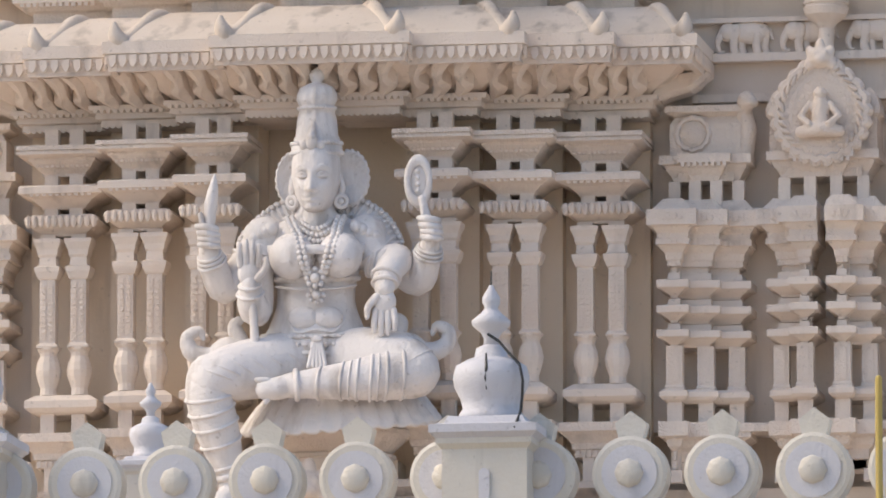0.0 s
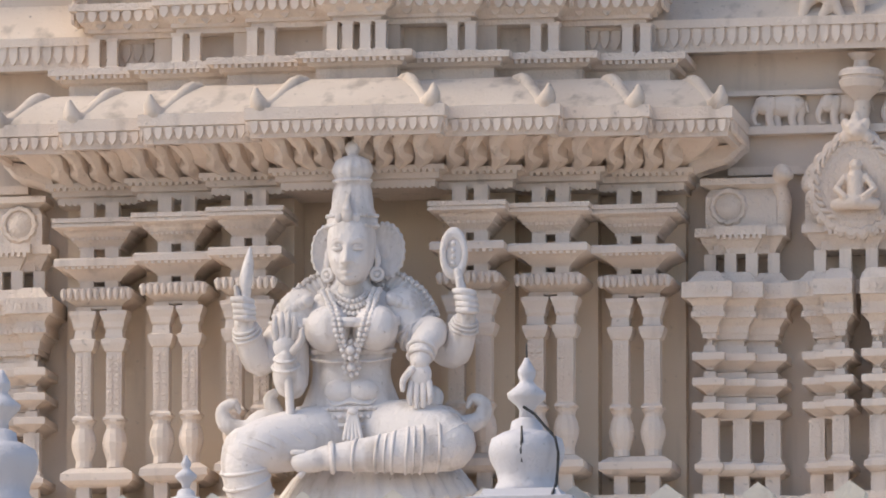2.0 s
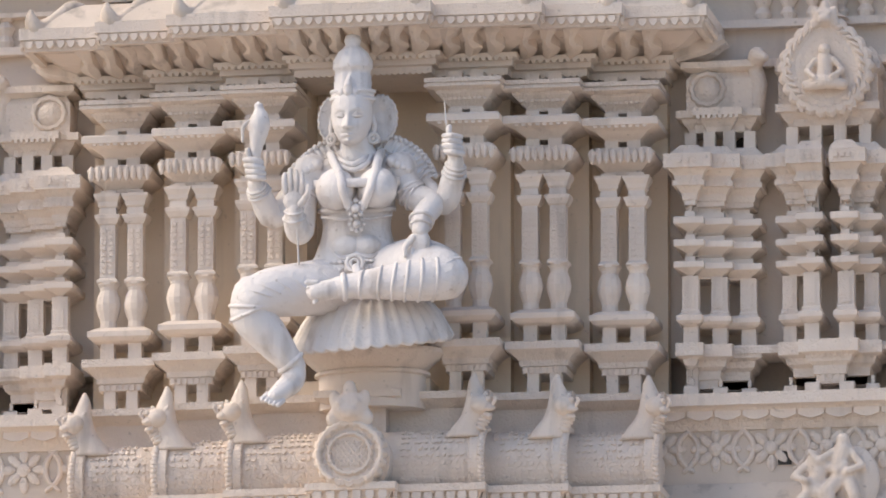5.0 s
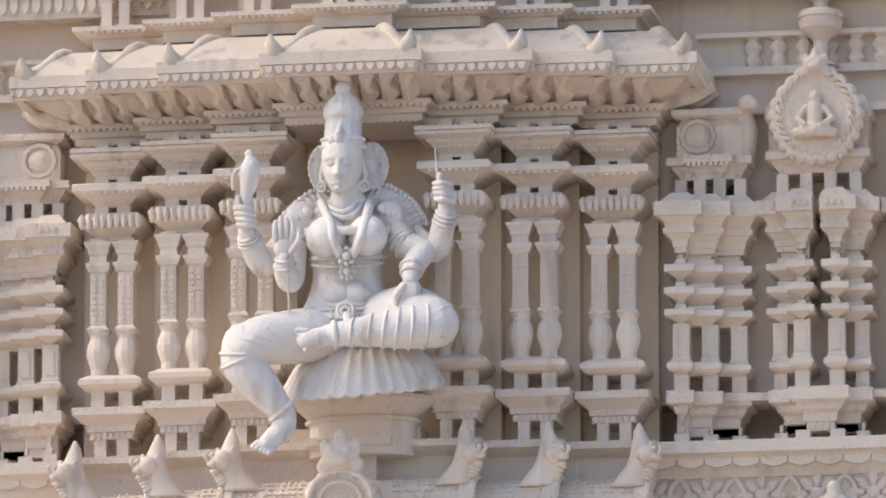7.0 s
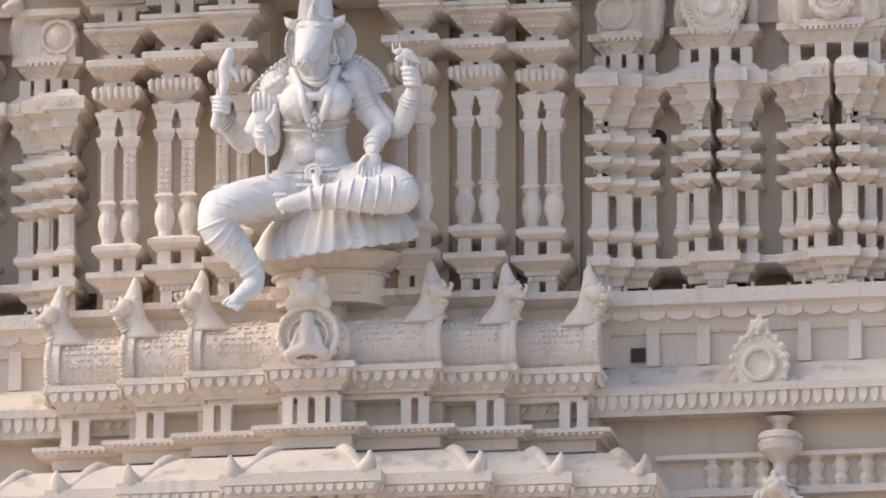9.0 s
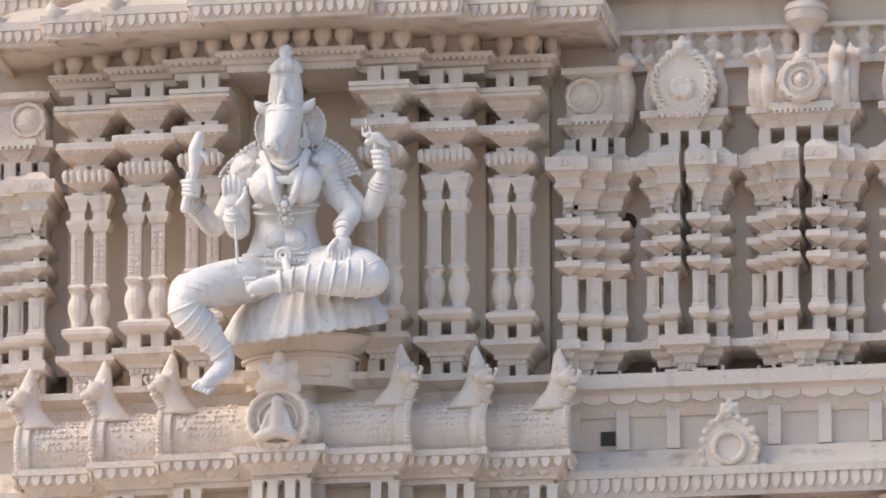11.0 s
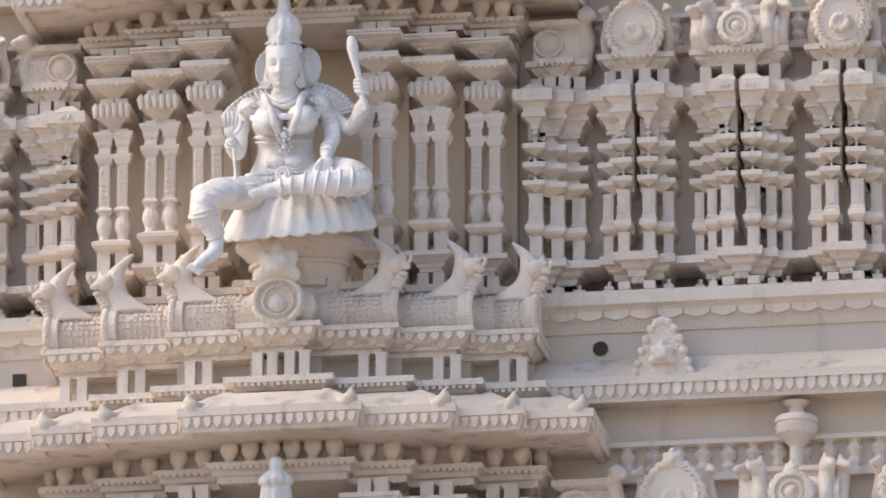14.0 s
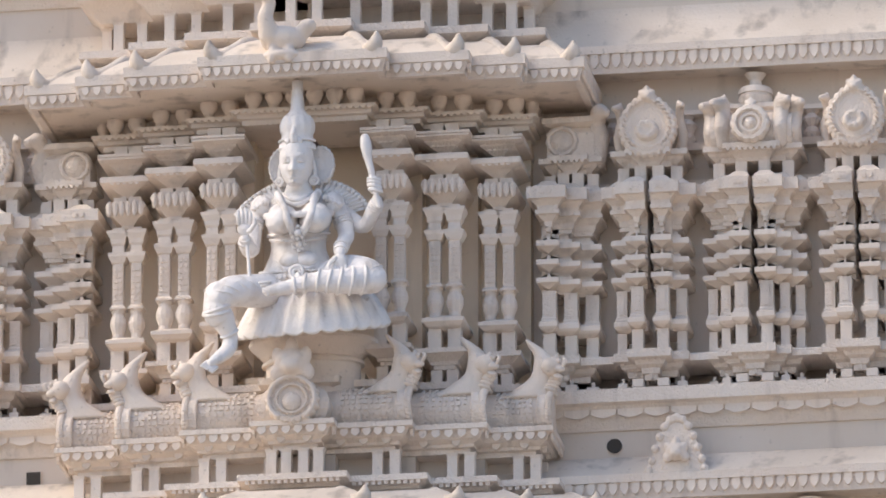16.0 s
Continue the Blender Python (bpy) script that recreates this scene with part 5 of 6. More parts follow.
def statue(k, w):
    """A seated white figure, one leg hanging down; w: its varying measures. z = 0 is the rim of the seat."""
    bm = bmesh.new()
    tz, tw, ar, lg = w["tall"], w["wide"], w["arm"], w["leg"]
    def Z(v):
        return v * tz
    # pleated seat cloth: ridges that fan out from the hips to a scalloped rim
    n, m = w["pleats"], 6
    rx, ry = w["skirt"], 0.37
    rings = []
    for rr, zz in ((0.30, 0.33), (0.50, 0.305), (0.68, 0.245), (0.83, 0.155), (0.94, 0.06), (1.0, 0.0), (0.985, -0.018), (0.90, -0.012), (0.3, 0.02)):
        row = []
        for i in range(n * m):
            a = 2 * math.pi * i / (n * m)
            up = (0.030, 0.012, -0.006, -0.012, -0.014, -0.004)[i % m] * (1.0 if rr > 0.6 else 0.25)
            x = w["skirt_x"] + rx * (rr + up) * math.cos(a)
            row.append(bm.verts.new((x, 0.02 + ry * (rr + up) * math.sin(a), zz * w["cloth"] / 0.33 + up * 0.5 + w["slope"] * (x - w["skirt_x"]))))
        rings.append(row)
    skin(bm, rings)
    # trunk
    loft(bm, [(Z(z), 0.01, y, hw * tw, hd) for z, hw, hd, y in ((.34, .35, .26, .03), (.46, .345, .25, .02), (.54, .325, .22, .02), (.62, .285, .20, .01), (.74, .243, .165, .01), (.84, .242, .16, .015), (.95, .268, .17, .02), (1.05, .30, .18, .03),
                                                        (1.15, .31, .17, .04), (1.22, .28, .14, .05), (1.27, .19, .115, .04), (1.31, .12, .10, .01), (1.40, .10, .09, -.01))])
    for s in (-1, 1):
        ball(bm, (0.01 + s * 0.145 * tw, -0.155, Z(1.045)), (0.142 * tw, 0.14, 0.14 * tz), None, 24, 16)
        ball(bm, (s * 0.31 * tw, 0.03, Z(1.17)), (0.12 * ar + 0.01, 0.12, 0.12 * tz), None, 20, 14)
        ball(bm, (0.01 + s * 0.07 * tw, -0.15, Z(0.665)), (0.10 * tw, 0.06, 0.075 * tz), None, 18, 12)
    girdle(bm, Z(0.885), Z(0.92), 0.01, 0.018, 0.262 * tw, 0.172, 0.012)
    girdle(bm, Z(1.055), Z(1.115), 0.01, -0.02, 0.30 * tw, 0.245, 0.008)
    girdle(bm, Z(0.44), Z(0.475), 0.01, 0.02, 0.345 * tw, 0.25, 0.02)
    girdle(bm, Z(0.475), Z(0.545), 0.01, 0.02, 0.335 * tw, 0.24, 0.012)
    girdle(bm, Z(0.545), Z(0.575), 0.01, 0.02, 0.32 * tw, 0.23, 0.02)
    for zz, rad in ((0.457, 0.013), (0.56, 0.011), (0.51, 0.016)):
        for j in range(24):
            q = math.pi * (1.03 + 0.94 * j / 23)
            ball(bm, (0.01 + (0.352 - 0.2 * (zz - 0.457)) * tw * math.cos(q), 0.02 + 0.262 * math.sin(q), Z(zz)), rad * (0.6 + 0.4 * tw), None, 8, 5)
    tube(bm, [(-0.17 * tw, -0.13, Z(0.66), 0.008), (-0.10 * tw, -0.20, Z(0.585), 0.009), (0.01, -0.215, Z(0.60), 0.009), (0.12 * tw, -0.20, Z(0.585), 0.009), (0.19 * tw, -0.13, Z(0.66), 0.008)], 8)
    # buckle and tassel
    if k == 1:
        for j in range(5):
            tube(bm, [(0.02 + 0.008 * (j - 2), -0.27, Z(0.54), 0.012), (0.02 + 0.017 * (j - 2), -0.29, Z(0.46), 0.015), (0.02 + 0.026 * (j - 2), -0.31, Z(0.38), 0.014)], 8)
        ball(bm, (0.02, -0.28, Z(0.545)), (0.035, 0.02, 0.022))
    else:
        ring(bm, (0.0, -0.27, Z(0.55)), 0.055 * tw, 0.014, (78, 0, 0), 20, 6)
        ring(bm, (0.0, -0.275, Z(0.55)), 0.028 * tw, 0.011, (78, 0, 0), 16, 6)
        tube(bm, [(0.01, -0.28, Z(0.52), 0.03 * tw), (0.03, -0.33, Z(0.43), 0.035 * tw), (0.02, -0.36, Z(0.34), 0.028 * tw)], 10)
    # necklaces and garland
    hx, chin, base, fw = w["head"]
    for j, (d, drop) in enumerate(((0.10, 0.03), (0.135, 0.065), (0.17, 0.10))):
        d *= 0.4 + 0.6 * tw
        pts = [(hx - d, -0.03, Z(1.27)), (hx - d * 0.72, -0.12, Z(1.25 - drop * 0.6)), (hx, -0.165 - 0.01 * j, Z(1.235 - drop)), (hx + d * 0.72, -0.12, Z(1.25 - drop * 0.6)), (hx + d, -0.03, Z(1.27))]
        if k == 1:
            beads(bm, pts, 0.0155, 0.029)
        elif j < 2:
            tube(bm, [(*q, 0.017 * (0.3 + 0.7 * tw)) for q in pts], 10)
    lines = [[(s * (0.175 - o) * tw + 0.015, -0.07, Z(1.27)), (s * (0.125 - o) * tw + 0.015, -0.23, Z(1.15)), (s * (0.095 - o) * tw + 0.01, -0.29, Z(1.04)), (s * (0.055 - o * 0.5) * tw + 0.008, -0.25, Z(0.935))] for s in (-1, 1) for o in (0.0, 0.034)]
    for i, pts in enumerate(lines):
        if k == 1:
            beads(bm, pts, 0.0185, 0.034)
        elif i % 2 == 0:
            tube(bm, [(*q, 0.030 * (0.3 + 0.7 * tw)) for q in pts], 12)
    for c, r_ in (((0.005, -0.265, Z(0.915)), 0.050), ((0.012, -0.215, Z(0.81)), 0.046)):
        r_ *= 0.3 + 0.7 * tw
        ball(bm, c, (r_ * 0.6, 0.03, r_ * 0.6), None, 14, 8)
        for j in range(8):
            a = 2 * math.pi * j / 8
            ball(bm, (c[0] + r_ * math.cos(a), c[1] + 0.01, c[2] + r_ * math.sin(a)), (r_ * 0.36, 0.022, r_ * 0.36), None, 10, 6)
    tube(bm, [(-0.235 * tw, -0.09, Z(0.86), 0.008), (-0.10 * tw, -0.175, Z(0.845), 0.009), (0.012, -0.185, Z(0.85), 0.009), (0.12 * tw, -0.175, Z(0.845), 0.009), (0.255 * tw, -0.09, Z(0.86), 0.008)], 8)
    # ribbed collar behind the shoulders
    cx, cz = 0.03, Z(0.97)
    RX, RZ = 0.21 + 0.335 * tw, Z(0.475)
    for s0, s1 in ((18, 78), (102, 162)):
        rows = []
        count = 48
        for i in range(count + 1):
            a = radians(s0 + (s1 - s0) * i / count)
            rib = 0.012 * (1 if i % 4 in (0, 1) else -0.4)
            rows.append([bm.verts.new((cx + RX * f_ * math.cos(a), 0.10 + dy - rib * (f_ > 0.5), cz + RZ * f_ * math.sin(a) + (0.012 if i % 4 == 0 and f_ == 1.0 else 0))) for f_, dy in ((0.45, 0.0), (0.7, -0.035), (0.9, -0.03), (1.0, 0.0), (0.98, 0.06), (0.45, 0.08))])
        skin(bm, rows)
        beads(bm, [(cx + RX * 0.97 * math.cos(radians(s0 + (s1 - s0) * i / 6)), 0.075, cz + RZ * 0.97 * math.sin(radians(s0 + (s1 - s0) * i / 6))) for i in range(7)], 0.017, 0.034)
        beads(bm, [(cx + RX * 0.76 * math.cos(radians(s0 + (s1 - s0) * i / 6)), 0.055, cz + RZ * 0.76 * math.sin(radians(s0 + (s1 - s0) * i / 6))) for i in range(7)], 0.012, 0.03)
    # head, ear plates, crown
    hs = fw / 0.147
    if w.get("snout"):
        boar_face(bm, hx, chin, base + 0.05, fw)
        tube(bm, [(hx, 0.0, Z(1.25), 0.10), (hx, -0.02, base - 0.08, 0.10)], 18)
    else:
        face(bm, hx, chin, base + 0.03, fw)
        tube(bm, [(hx * 0.6, 0.0, Z(1.24), 0.105 * hs), (hx, -0.01, chin + 0.10, 0.095 * hs)], 20)
    fz = chin + (base - chin) * 0.55 if not w.get("snout") else base - 0.10
    for s in (-1, 1):
        px = hx + s * 0.165 * hs + 0.02 * hs
        rosette(bm, (px, 0.05, fz + 0.02), 0.118 * hs, 22, [(0.2, 0.04), (1.0, 0.03), (1.05, -0.01), (0.93, -0.03), (0.86, -0.016), (0.5, -0.034), (0.42, -0.02), (0.2, -0.03)], 1.42)
        ring(bm, (hx + s * 0.15 * hs, -0.04, fz - 0.125 * hs), 0.034 * hs, 0.016 * hs, (90, 0, s * 25), 16, 6)
        ball(bm, (hx + s * 0.15 * hs, -0.045, fz - 0.125 * hs), 0.02 * hs, None, 10, 6)
        tube(bm, [(hx + s * 0.142 * hs, -0.04, fz + 0.03, 0.016 * hs), (hx + s * 0.155 * hs, -0.03, fz - 0.04, 0.020 * hs), (hx + s * 0.15 * hs, -0.04, fz - 0.09 * hs, 0.013 * hs)], 8)
    tall = w["top"] - base
    prof = [(fw * r_, base - 0.01 + (tall + 0.01) * q) for r_, q in CROWNS[k]]
    rings = []
    nn = 48
    for r_, zz in prof:
        q = (zz - base) / tall
        ribbed = 0.035 if 0.22 < q < 0.5 or 0.58 < q < 0.78 else 0.0
        rings.append([bm.verts.new((hx + r_ * (1 + (ribbed if i % 4 < 2 else -ribbed)) * math.cos(2 * math.pi * i / nn), -0.035 + r_ * (1 + (ribbed if i % 4 < 2 else -ribbed)) * math.sin(2 * math.pi * i / nn), zz)) for i in range(nn)])
    skin(bm, rings)
    for q, rad in ((0.02, 0.017), (0.13, 0.014), (0.53 if k in (1, 3) else 0.47, 0.012)):
        r_ = fw * (1.03 if q < 0.2 else 0.76)
        for j in range(22):
            a = math.pi + math.pi * j / 21
            ball(bm, (hx + r_ * math.cos(a), -0.035 + r_ * math.sin(a), base + tall * q), rad * hs, None, 8, 5)
    ball(bm, (hx - 0.005, -0.04 - fw, base + tall * 0.14), (0.035 * hs, 0.03, 0.055 * hs), None, 14, 10)
    for s in (-1, 1):
        ball(bm, (hx - 0.005 + s * 0.05 * hs, -0.03 - fw * 0.97, base + tall * 0.10), (0.028 * hs, 0.025, 0.034 * hs), None, 10, 8)
    tube(bm, [(hx - 0.005, -0.05 - fw, base + tall * 0.2, 0.028 * hs), (hx, -0.03 - fw * 0.85, base + tall * 0.36, 0.012 * hs)], 10)
    # the hanging leg
    kx, kz = w["knee"]
    ax, az = w["ankle"]
    thigh = tube(bm, [(-0.10 * tw, -0.04, Z(0.40), 0.20 * lg), (kx * 0.50, -0.20, kz + (Z(0.42) - kz) * 0.62, 0.188 * lg), (kx * 0.82, -0.33, kz + 0.035, 0.170 * lg), (kx * 0.97, -0.385, kz - 0.005, 0.150 * lg)], 24)
    shin = tube(bm, [(kx * 0.98, -0.37, kz + 0.02, 0.146 * lg), (kx * 0.97 + ax * 0.03, -0.385, kz - 0.10, 0.142 * lg), (kx * 0.6 + ax * 0.4, -0.36, kz * 0.5 + az * 0.5, 0.132 * lg), (ax, -0.33, az + 0.02, 0.080 * lg)], 24)
    tube(bm, [(ax, -0.325, az + 0.03, 0.078 * lg), (ax - 0.01, -0.36, az - 0.06, 0.084 * lg), (ax - 0.07, -0.45, az - 0.115, 0.070 * lg), (ax - 0.12, -0.51, az - 0.145, 0.048 * lg)], 18)
    for j in range(5):
        o = (j - 2) * 0.026 * lg
        tube(bm, [(ax - 0.115 + o, -0.50, az - 0.14 - 0.010 * j, 0.022 * lg), (ax - 0.145 + o, -0.545, az - 0.165 - 0.010 * j, 0.019 * lg)], 8, 3)
    for j in range(len(thigh)):
        if j % 2 == 1 and 2 < j < 15:
            cuff(bm, thigh[j], 0.010, (0.5, 0.2, -0.5), 0.985)
    for j in {1: (5, 7, 9, 11, 13), 2: (3, 4), 3: (4, 6, 8, 10, 12), 4: (4, 5)}[k]:
        cuff(bm, shin[j], 0.013, (0.0, 0.12, 0.0) if j % 2 else (0.28, 0.1, 0.1), 1.0)
    cuff(bm, shin[-2], 0.020 * lg, (0, 0, 0), 1.02)
    # the leg that lies across the seat, sole turned out
    k2, kz2 = w["knee2"]
    cf, tx = w["calf"], w["toes"]
    upper = tube(bm, [(0.10 * tw, -0.04, Z(0.40), 0.20 * lg), (k2 * 0.60, -0.16, kz2 + 0.07 * lg, 0.19 * lg), (k2 * 0.86, -0.23, kz2 + 0.025, 0.185 * lg), (k2 * 0.96, -0.27, kz2 - 0.01, 0.165 * lg)], 24)
    lower = tube(bm, [(k2 * 0.95, -0.27, kz2 - 0.01, 0.165 * lg), (k2 * 0.62, -0.35, (kz2 + cf) / 2 - 0.01, 0.142 * lg), (k2 * 0.28, -0.39, cf, 0.112 * lg), (tx + 0.19, -0.41, cf - 0.02, 0.076 * lg)], 24)
    tube(bm, [(tx + 0.19, -0.41, cf - 0.02, 0.07 * lg), (tx + 0.12, -0.43, cf - 0.035, 0.070 * lg), (tx + 0.05, -0.44, cf - 0.04, 0.062 * lg)], 16)
    for j in range(5):
        tube(bm, [(tx + 0.06, -0.45, cf + (0.015 - 0.028 * j) * lg, 0.022 * lg), (tx + 0.012 * j, -0.46, cf + (0.02 - 0.034 * j) * lg, 0.018 * lg)], 8, 3)
    for j in (2, 4, 6, 8, 10, 12):
        cuff(bm, lower[j], 0.012, (0.0, 0.25, 0.15), 1.0)
        if k == 1 and j in (4, 8):
            cuff(bm, lower[j + 1], 0.008, (0.0, 0.25, 0.15), 1.0)
    cuff(bm, lower[-2], 0.020 * lg, (0, 0, 0), 1.03)
    for j in (5, 8, 11):
        cuff(bm, upper[j], 0.010, (-0.2, 0.3, -0.6), 0.99)

    # arms
    def hand(x, y, z, up, s, curl=0.0):
        """A palm that faces the viewer with fingers along up (+1 or -1)."""
        hs_ = w["hand"]
        ball(bm, (x, y, z), (0.072 * hs_, 0.034 * hs_, 0.080 * hs_), None, 18, 12)
        for j in range(4):
            o = (j - 1.5) * 0.036 * hs_
            l = (0.115, 0.135, 0.13, 0.105)[j] * hs_
            tube(bm, [(x + o, y - 0.005, z + up * 0.05 * hs_, 0.021 * hs_), (x + o * 1.15, y - 0.02 - curl * 0.04, z + up * (0.06 * hs_ + l * 0.55), 0.020 * hs_), (x + o * 1.1, y - 0.012 - curl * 0.02, z + up * (0.06 * hs_ + l * (1 - curl * 0.5)), 0.015 * hs_)], 10, 4)
        tube(bm, [(x + s * 0.05 * hs_, y - 0.015, z - up * 0.03 * hs_, 0.026 * hs_), (x + s * 0.10 * hs_, y - 0.03, z + up * 0.03 * hs_, 0.022 * hs_), (x + s * 0.105 * hs_, y - 0.035, z + up * 0.09 * hs_, 0.015 * hs_)], 10, 4)

    def grip(x, y, z, s):
        """A closed hand."""
        hs_ = w["hand"]
        ball(bm, (x, y, z), (0.068 * hs_, 0.055 * hs_, 0.078 * hs_), None, 18, 12)
        for j in range(4):
            zz = z + (0.055 - 0.034 * j) * hs_
            tube(bm, [(x + 0.06 * hs_, y - 0.03 * hs_, zz, 0.02 * hs_), (x + 0.01 * hs_, y - 0.072 * hs_, zz + 0.008, 0.022 * hs_), (x - 0.05 * hs_, y - 0.045 * hs_, zz + 0.012, 0.017 * hs_)], 10, 4)
        tube(bm, [(x - 0.02 * hs_, y - 0.05 * hs_, z + 0.04 * hs_, 0.022 * hs_), (x - 0.01, y - 0.05 * hs_, z + 0.13 * hs_, 0.017 * hs_)], 10, 4)

    for s, key in ((-1, "up_l"), (1, "up_r")):
        if key not in w:
            continue
        ux, uz, ex, ez = w[key]
        shoulder = s * 0.33 * tw
        arm = tube(bm, [(shoulder, 0.07, Z(1.15), 0.100 * ar), ((shoulder + ex) / 2 - s * 0.01, 0.05, (Z(1.15) + ez) / 2, 0.100 * ar), (ex, -0.01, ez + 0.015, 0.094 * ar), (ex * 0.45 + ux * 0.55 + s * 0.012, -0.09, ez * 0.5 + uz * 0.5 - 0.01, 0.086 * ar), (ux, -0.14, uz - 0.075, 0.058 * ar)], 22)
        for j in (-5, -4, -3):
            cuff(bm, arm[j], 0.012 * ar, (0, 0, 0), 1.05)
        for j in (3, 4):
            cuff(bm, arm[j], 0.013 * ar, (0, 0, 0), 1.04)
        grip(ux, -0.16, uz, s)
    # what the raised hands hold
    if k == 1:
        tube(bm, [(-0.64, -0.19, 1.20, 0.02), (-0.615, -0.19, 1.27, 0.034), (-0.60, -0.19, 1.36, 0.040), (-0.585, -0.19, 1.46, 0.028), (-0.578, -0.19, 1.54, 0.006)], 12)
        ring(bm, (0.665, -0.18, 1.47), 0.066, 0.020, (90, 0, 8), 28, 8, sz=1.9)
        ball(bm, (0.665, -0.17, 1.47), (0.055, 0.018, 0.11), None, 16, 10)
        for j in range(4):
            ball(bm, (0.663, -0.19, 1.41 + 0.04 * j), 0.016, None, 8, 6)
        tube(bm, [(0.69, -0.19, 1.36, 0.024), (0.71, -0.19, 1.25, 0.028), (0.715, -0.19, 1.10, 0.02)], 10)
    elif k == 2:
        tube(bm, [(-0.59, -0.18, 1.19, 0.03), (-0.575, -0.18, 1.28, 0.050), (-0.565, -0.18, 1.37, 0.066), (-0.56, -0.18, 1.43, 0.052), (-0.565, -0.18, 1.47, 0.030), (-0.57, -0.18, 1.50, 0.026), (-0.57, -0.18, 1.515, 0.008)], 18)
        for j in range(3):
            ring(bm, (-0.565, -0.18, 1.40 + 0.025 * j), 0.055 - 0.012 * j, 0.008, (0, 0, 0), 20, 6)
        tube(bm, [(-0.62, -0.2, 1.40, 0.010), (-0.66, -0.2, 1.36, 0.012), (-0.665, -0.2, 1.27, 0.008)], 8)
        tube(bm, [(0.60, -0.18, 1.28, 0.006), (0.585, -0.18, 1.48, 0.004)], 6)
    elif k == 3:
        tube(bm, [(-0.625, -0.19, 0.82, 0.028), (-0.60, -0.19, 0.95, 0.026), (-0.56, -0.19, 1.08, 0.030), (-0.525, -0.19, 1.18, 0.042), (-0.50, -0.19, 1.26, 0.030)], 12)
        tube(bm, [(-0.52, -0.19, 1.17, 0.03), (-0.475, -0.2, 1.13, 0.02), (-0.465, -0.2, 1.09, 0.008)], 8)
        tube(bm, [(0.56, -0.19, 1.17, 0.020), (0.61, -0.19, 1.20, 0.038), (0.66, -0.19, 1.17, 0.024), (0.69, -0.19, 1.15, 0.010)], 12)
        ball(bm, (0.57, -0.2, 1.215), (0.032, 0.028, 0.024), None, 12, 8)
        for d in (-0.03, 0.015):
            tube(bm, [(0.565 + d, -0.19, 1.22, 0.012), (0.555 + d, -0.19, 1.27, 0.004)], 8, 3)
        tube(bm, [(0.55, -0.18, 1.25, 0.005), (0.547, -0.18, 1.33, 0.004)], 6)
    else:
        tube(bm, [(0.525, -0.19, 0.80, 0.018), (0.515, -0.19, 0.97, 0.020), (0.49, -0.19, 1.08, 0.024), (0.475, -0.19, 1.17, 0.036), (0.468, -0.19, 1.225, 0.030)], 12)
    # front arms: one palm raised over a staff, one hand lowered in giving
    px, pz = w["palm"]
    fore = tube(bm, [(-0.315 * tw, 0.02, Z(1.15), 0.105 * ar), (-0.33 * tw + (px + 0.33 * tw) * 0.35, -0.02, Z(1.0), 0.105 * ar), (px + 0.045, -0.12, pz - 0.22 * w["hand"], 0.098 * ar), (px + 0.012, -0.22, pz - 0.17 * w["hand"], 0.088 * ar), (px + 0.004, -0.27, pz - 0.06, 0.058 * ar)], 22)
    for j in (4, 5):
        cuff(bm, fore[j], 0.013 * ar, (0, 0, 0), 1.03)
    for j in (-4, -2):
        cuff(bm, fore[j], 0.012 * ar, (0, 0, 0), 1.05)
    hand(px, -0.285, pz, 1, 1)
    sr = {1: 0.025, 2: 0.006, 3: 0.008, 4: 0.010}[k]
    tube(bm, [(px + 0.02, -0.28, pz - 0.12, sr), (px + 0.04, -0.29, Z(0.46), sr * 1.15)], 10)
    gx, gz = w["giving"]
    give = tube(bm, [(0.325 * tw, 0.02, Z(1.15), 0.105 * ar), (0.36 * tw + 0.03, -0.02, Z(1.0), 0.105 * ar), (gx + 0.075 * ar, -0.10, gz + 0.25 * w["hand"], 0.096 * ar), (gx + 0.015, -0.21, gz + 0.17 * w["hand"], 0.084 * ar), (gx, -0.28, gz + 0.08 * w["hand"], 0.062 * ar)], 22)
    for j in (4, 5, 6):
        cuff(bm, give[j], 0.013 * ar, (0, 0, 0), 1.03)
    for j in (-5, -3):
        cuff(bm, give[j], 0.015 * ar, (0, 0, 0), 1.05)
    hand(gx, -0.30, gz, -1, -1)
    # sleeve leaves under the shoulders
    for s in (-1, 1):
        for j in range(4):
            ball(bm, (s * (0.26 + 0.035 * j) * tw, -0.075 + 0.012 * j, Z(1.215 - 0.018 * j)), (0.042 * ar, 0.05, 0.040 * ar), (0, s * 25, 0), 10, 8)
    # sash scrolls beside the hips
    if k == 1:
        for s, bx in ((1, 0.46), (-1, -0.42)):
            tube(bm, [(bx * 0.8, 0.1, 0.44, 0.06), (bx + s * 0.10, 0.06, 0.50, 0.066), (bx + s * 0.21, 0.05, 0.44, 0.062), (bx + s * 0.33, 0.05, 0.47, 0.055), (bx + s * 0.36, 0.05, 0.56, 0.042), (bx + s * 0.29, 0.05, 0.60, 0.030), (bx + s * 0.26, 0.05, 0.55, 0.014)], 14)
            tube(bm, [(bx + s * 0.02, 0.08, 0.50, 0.055), (bx + s * 0.07, 0.08, 0.62, 0.045), (bx + s * 0.02, 0.08, 0.67, 0.022)], 10)
    # the figures lean and turn a little, as they are modelled to be seen from the ground
    tilt = {1: 0.16, 2: 0.21, 3: 0.26, 4: 0.31}[k]
    neck = Z(1.3)
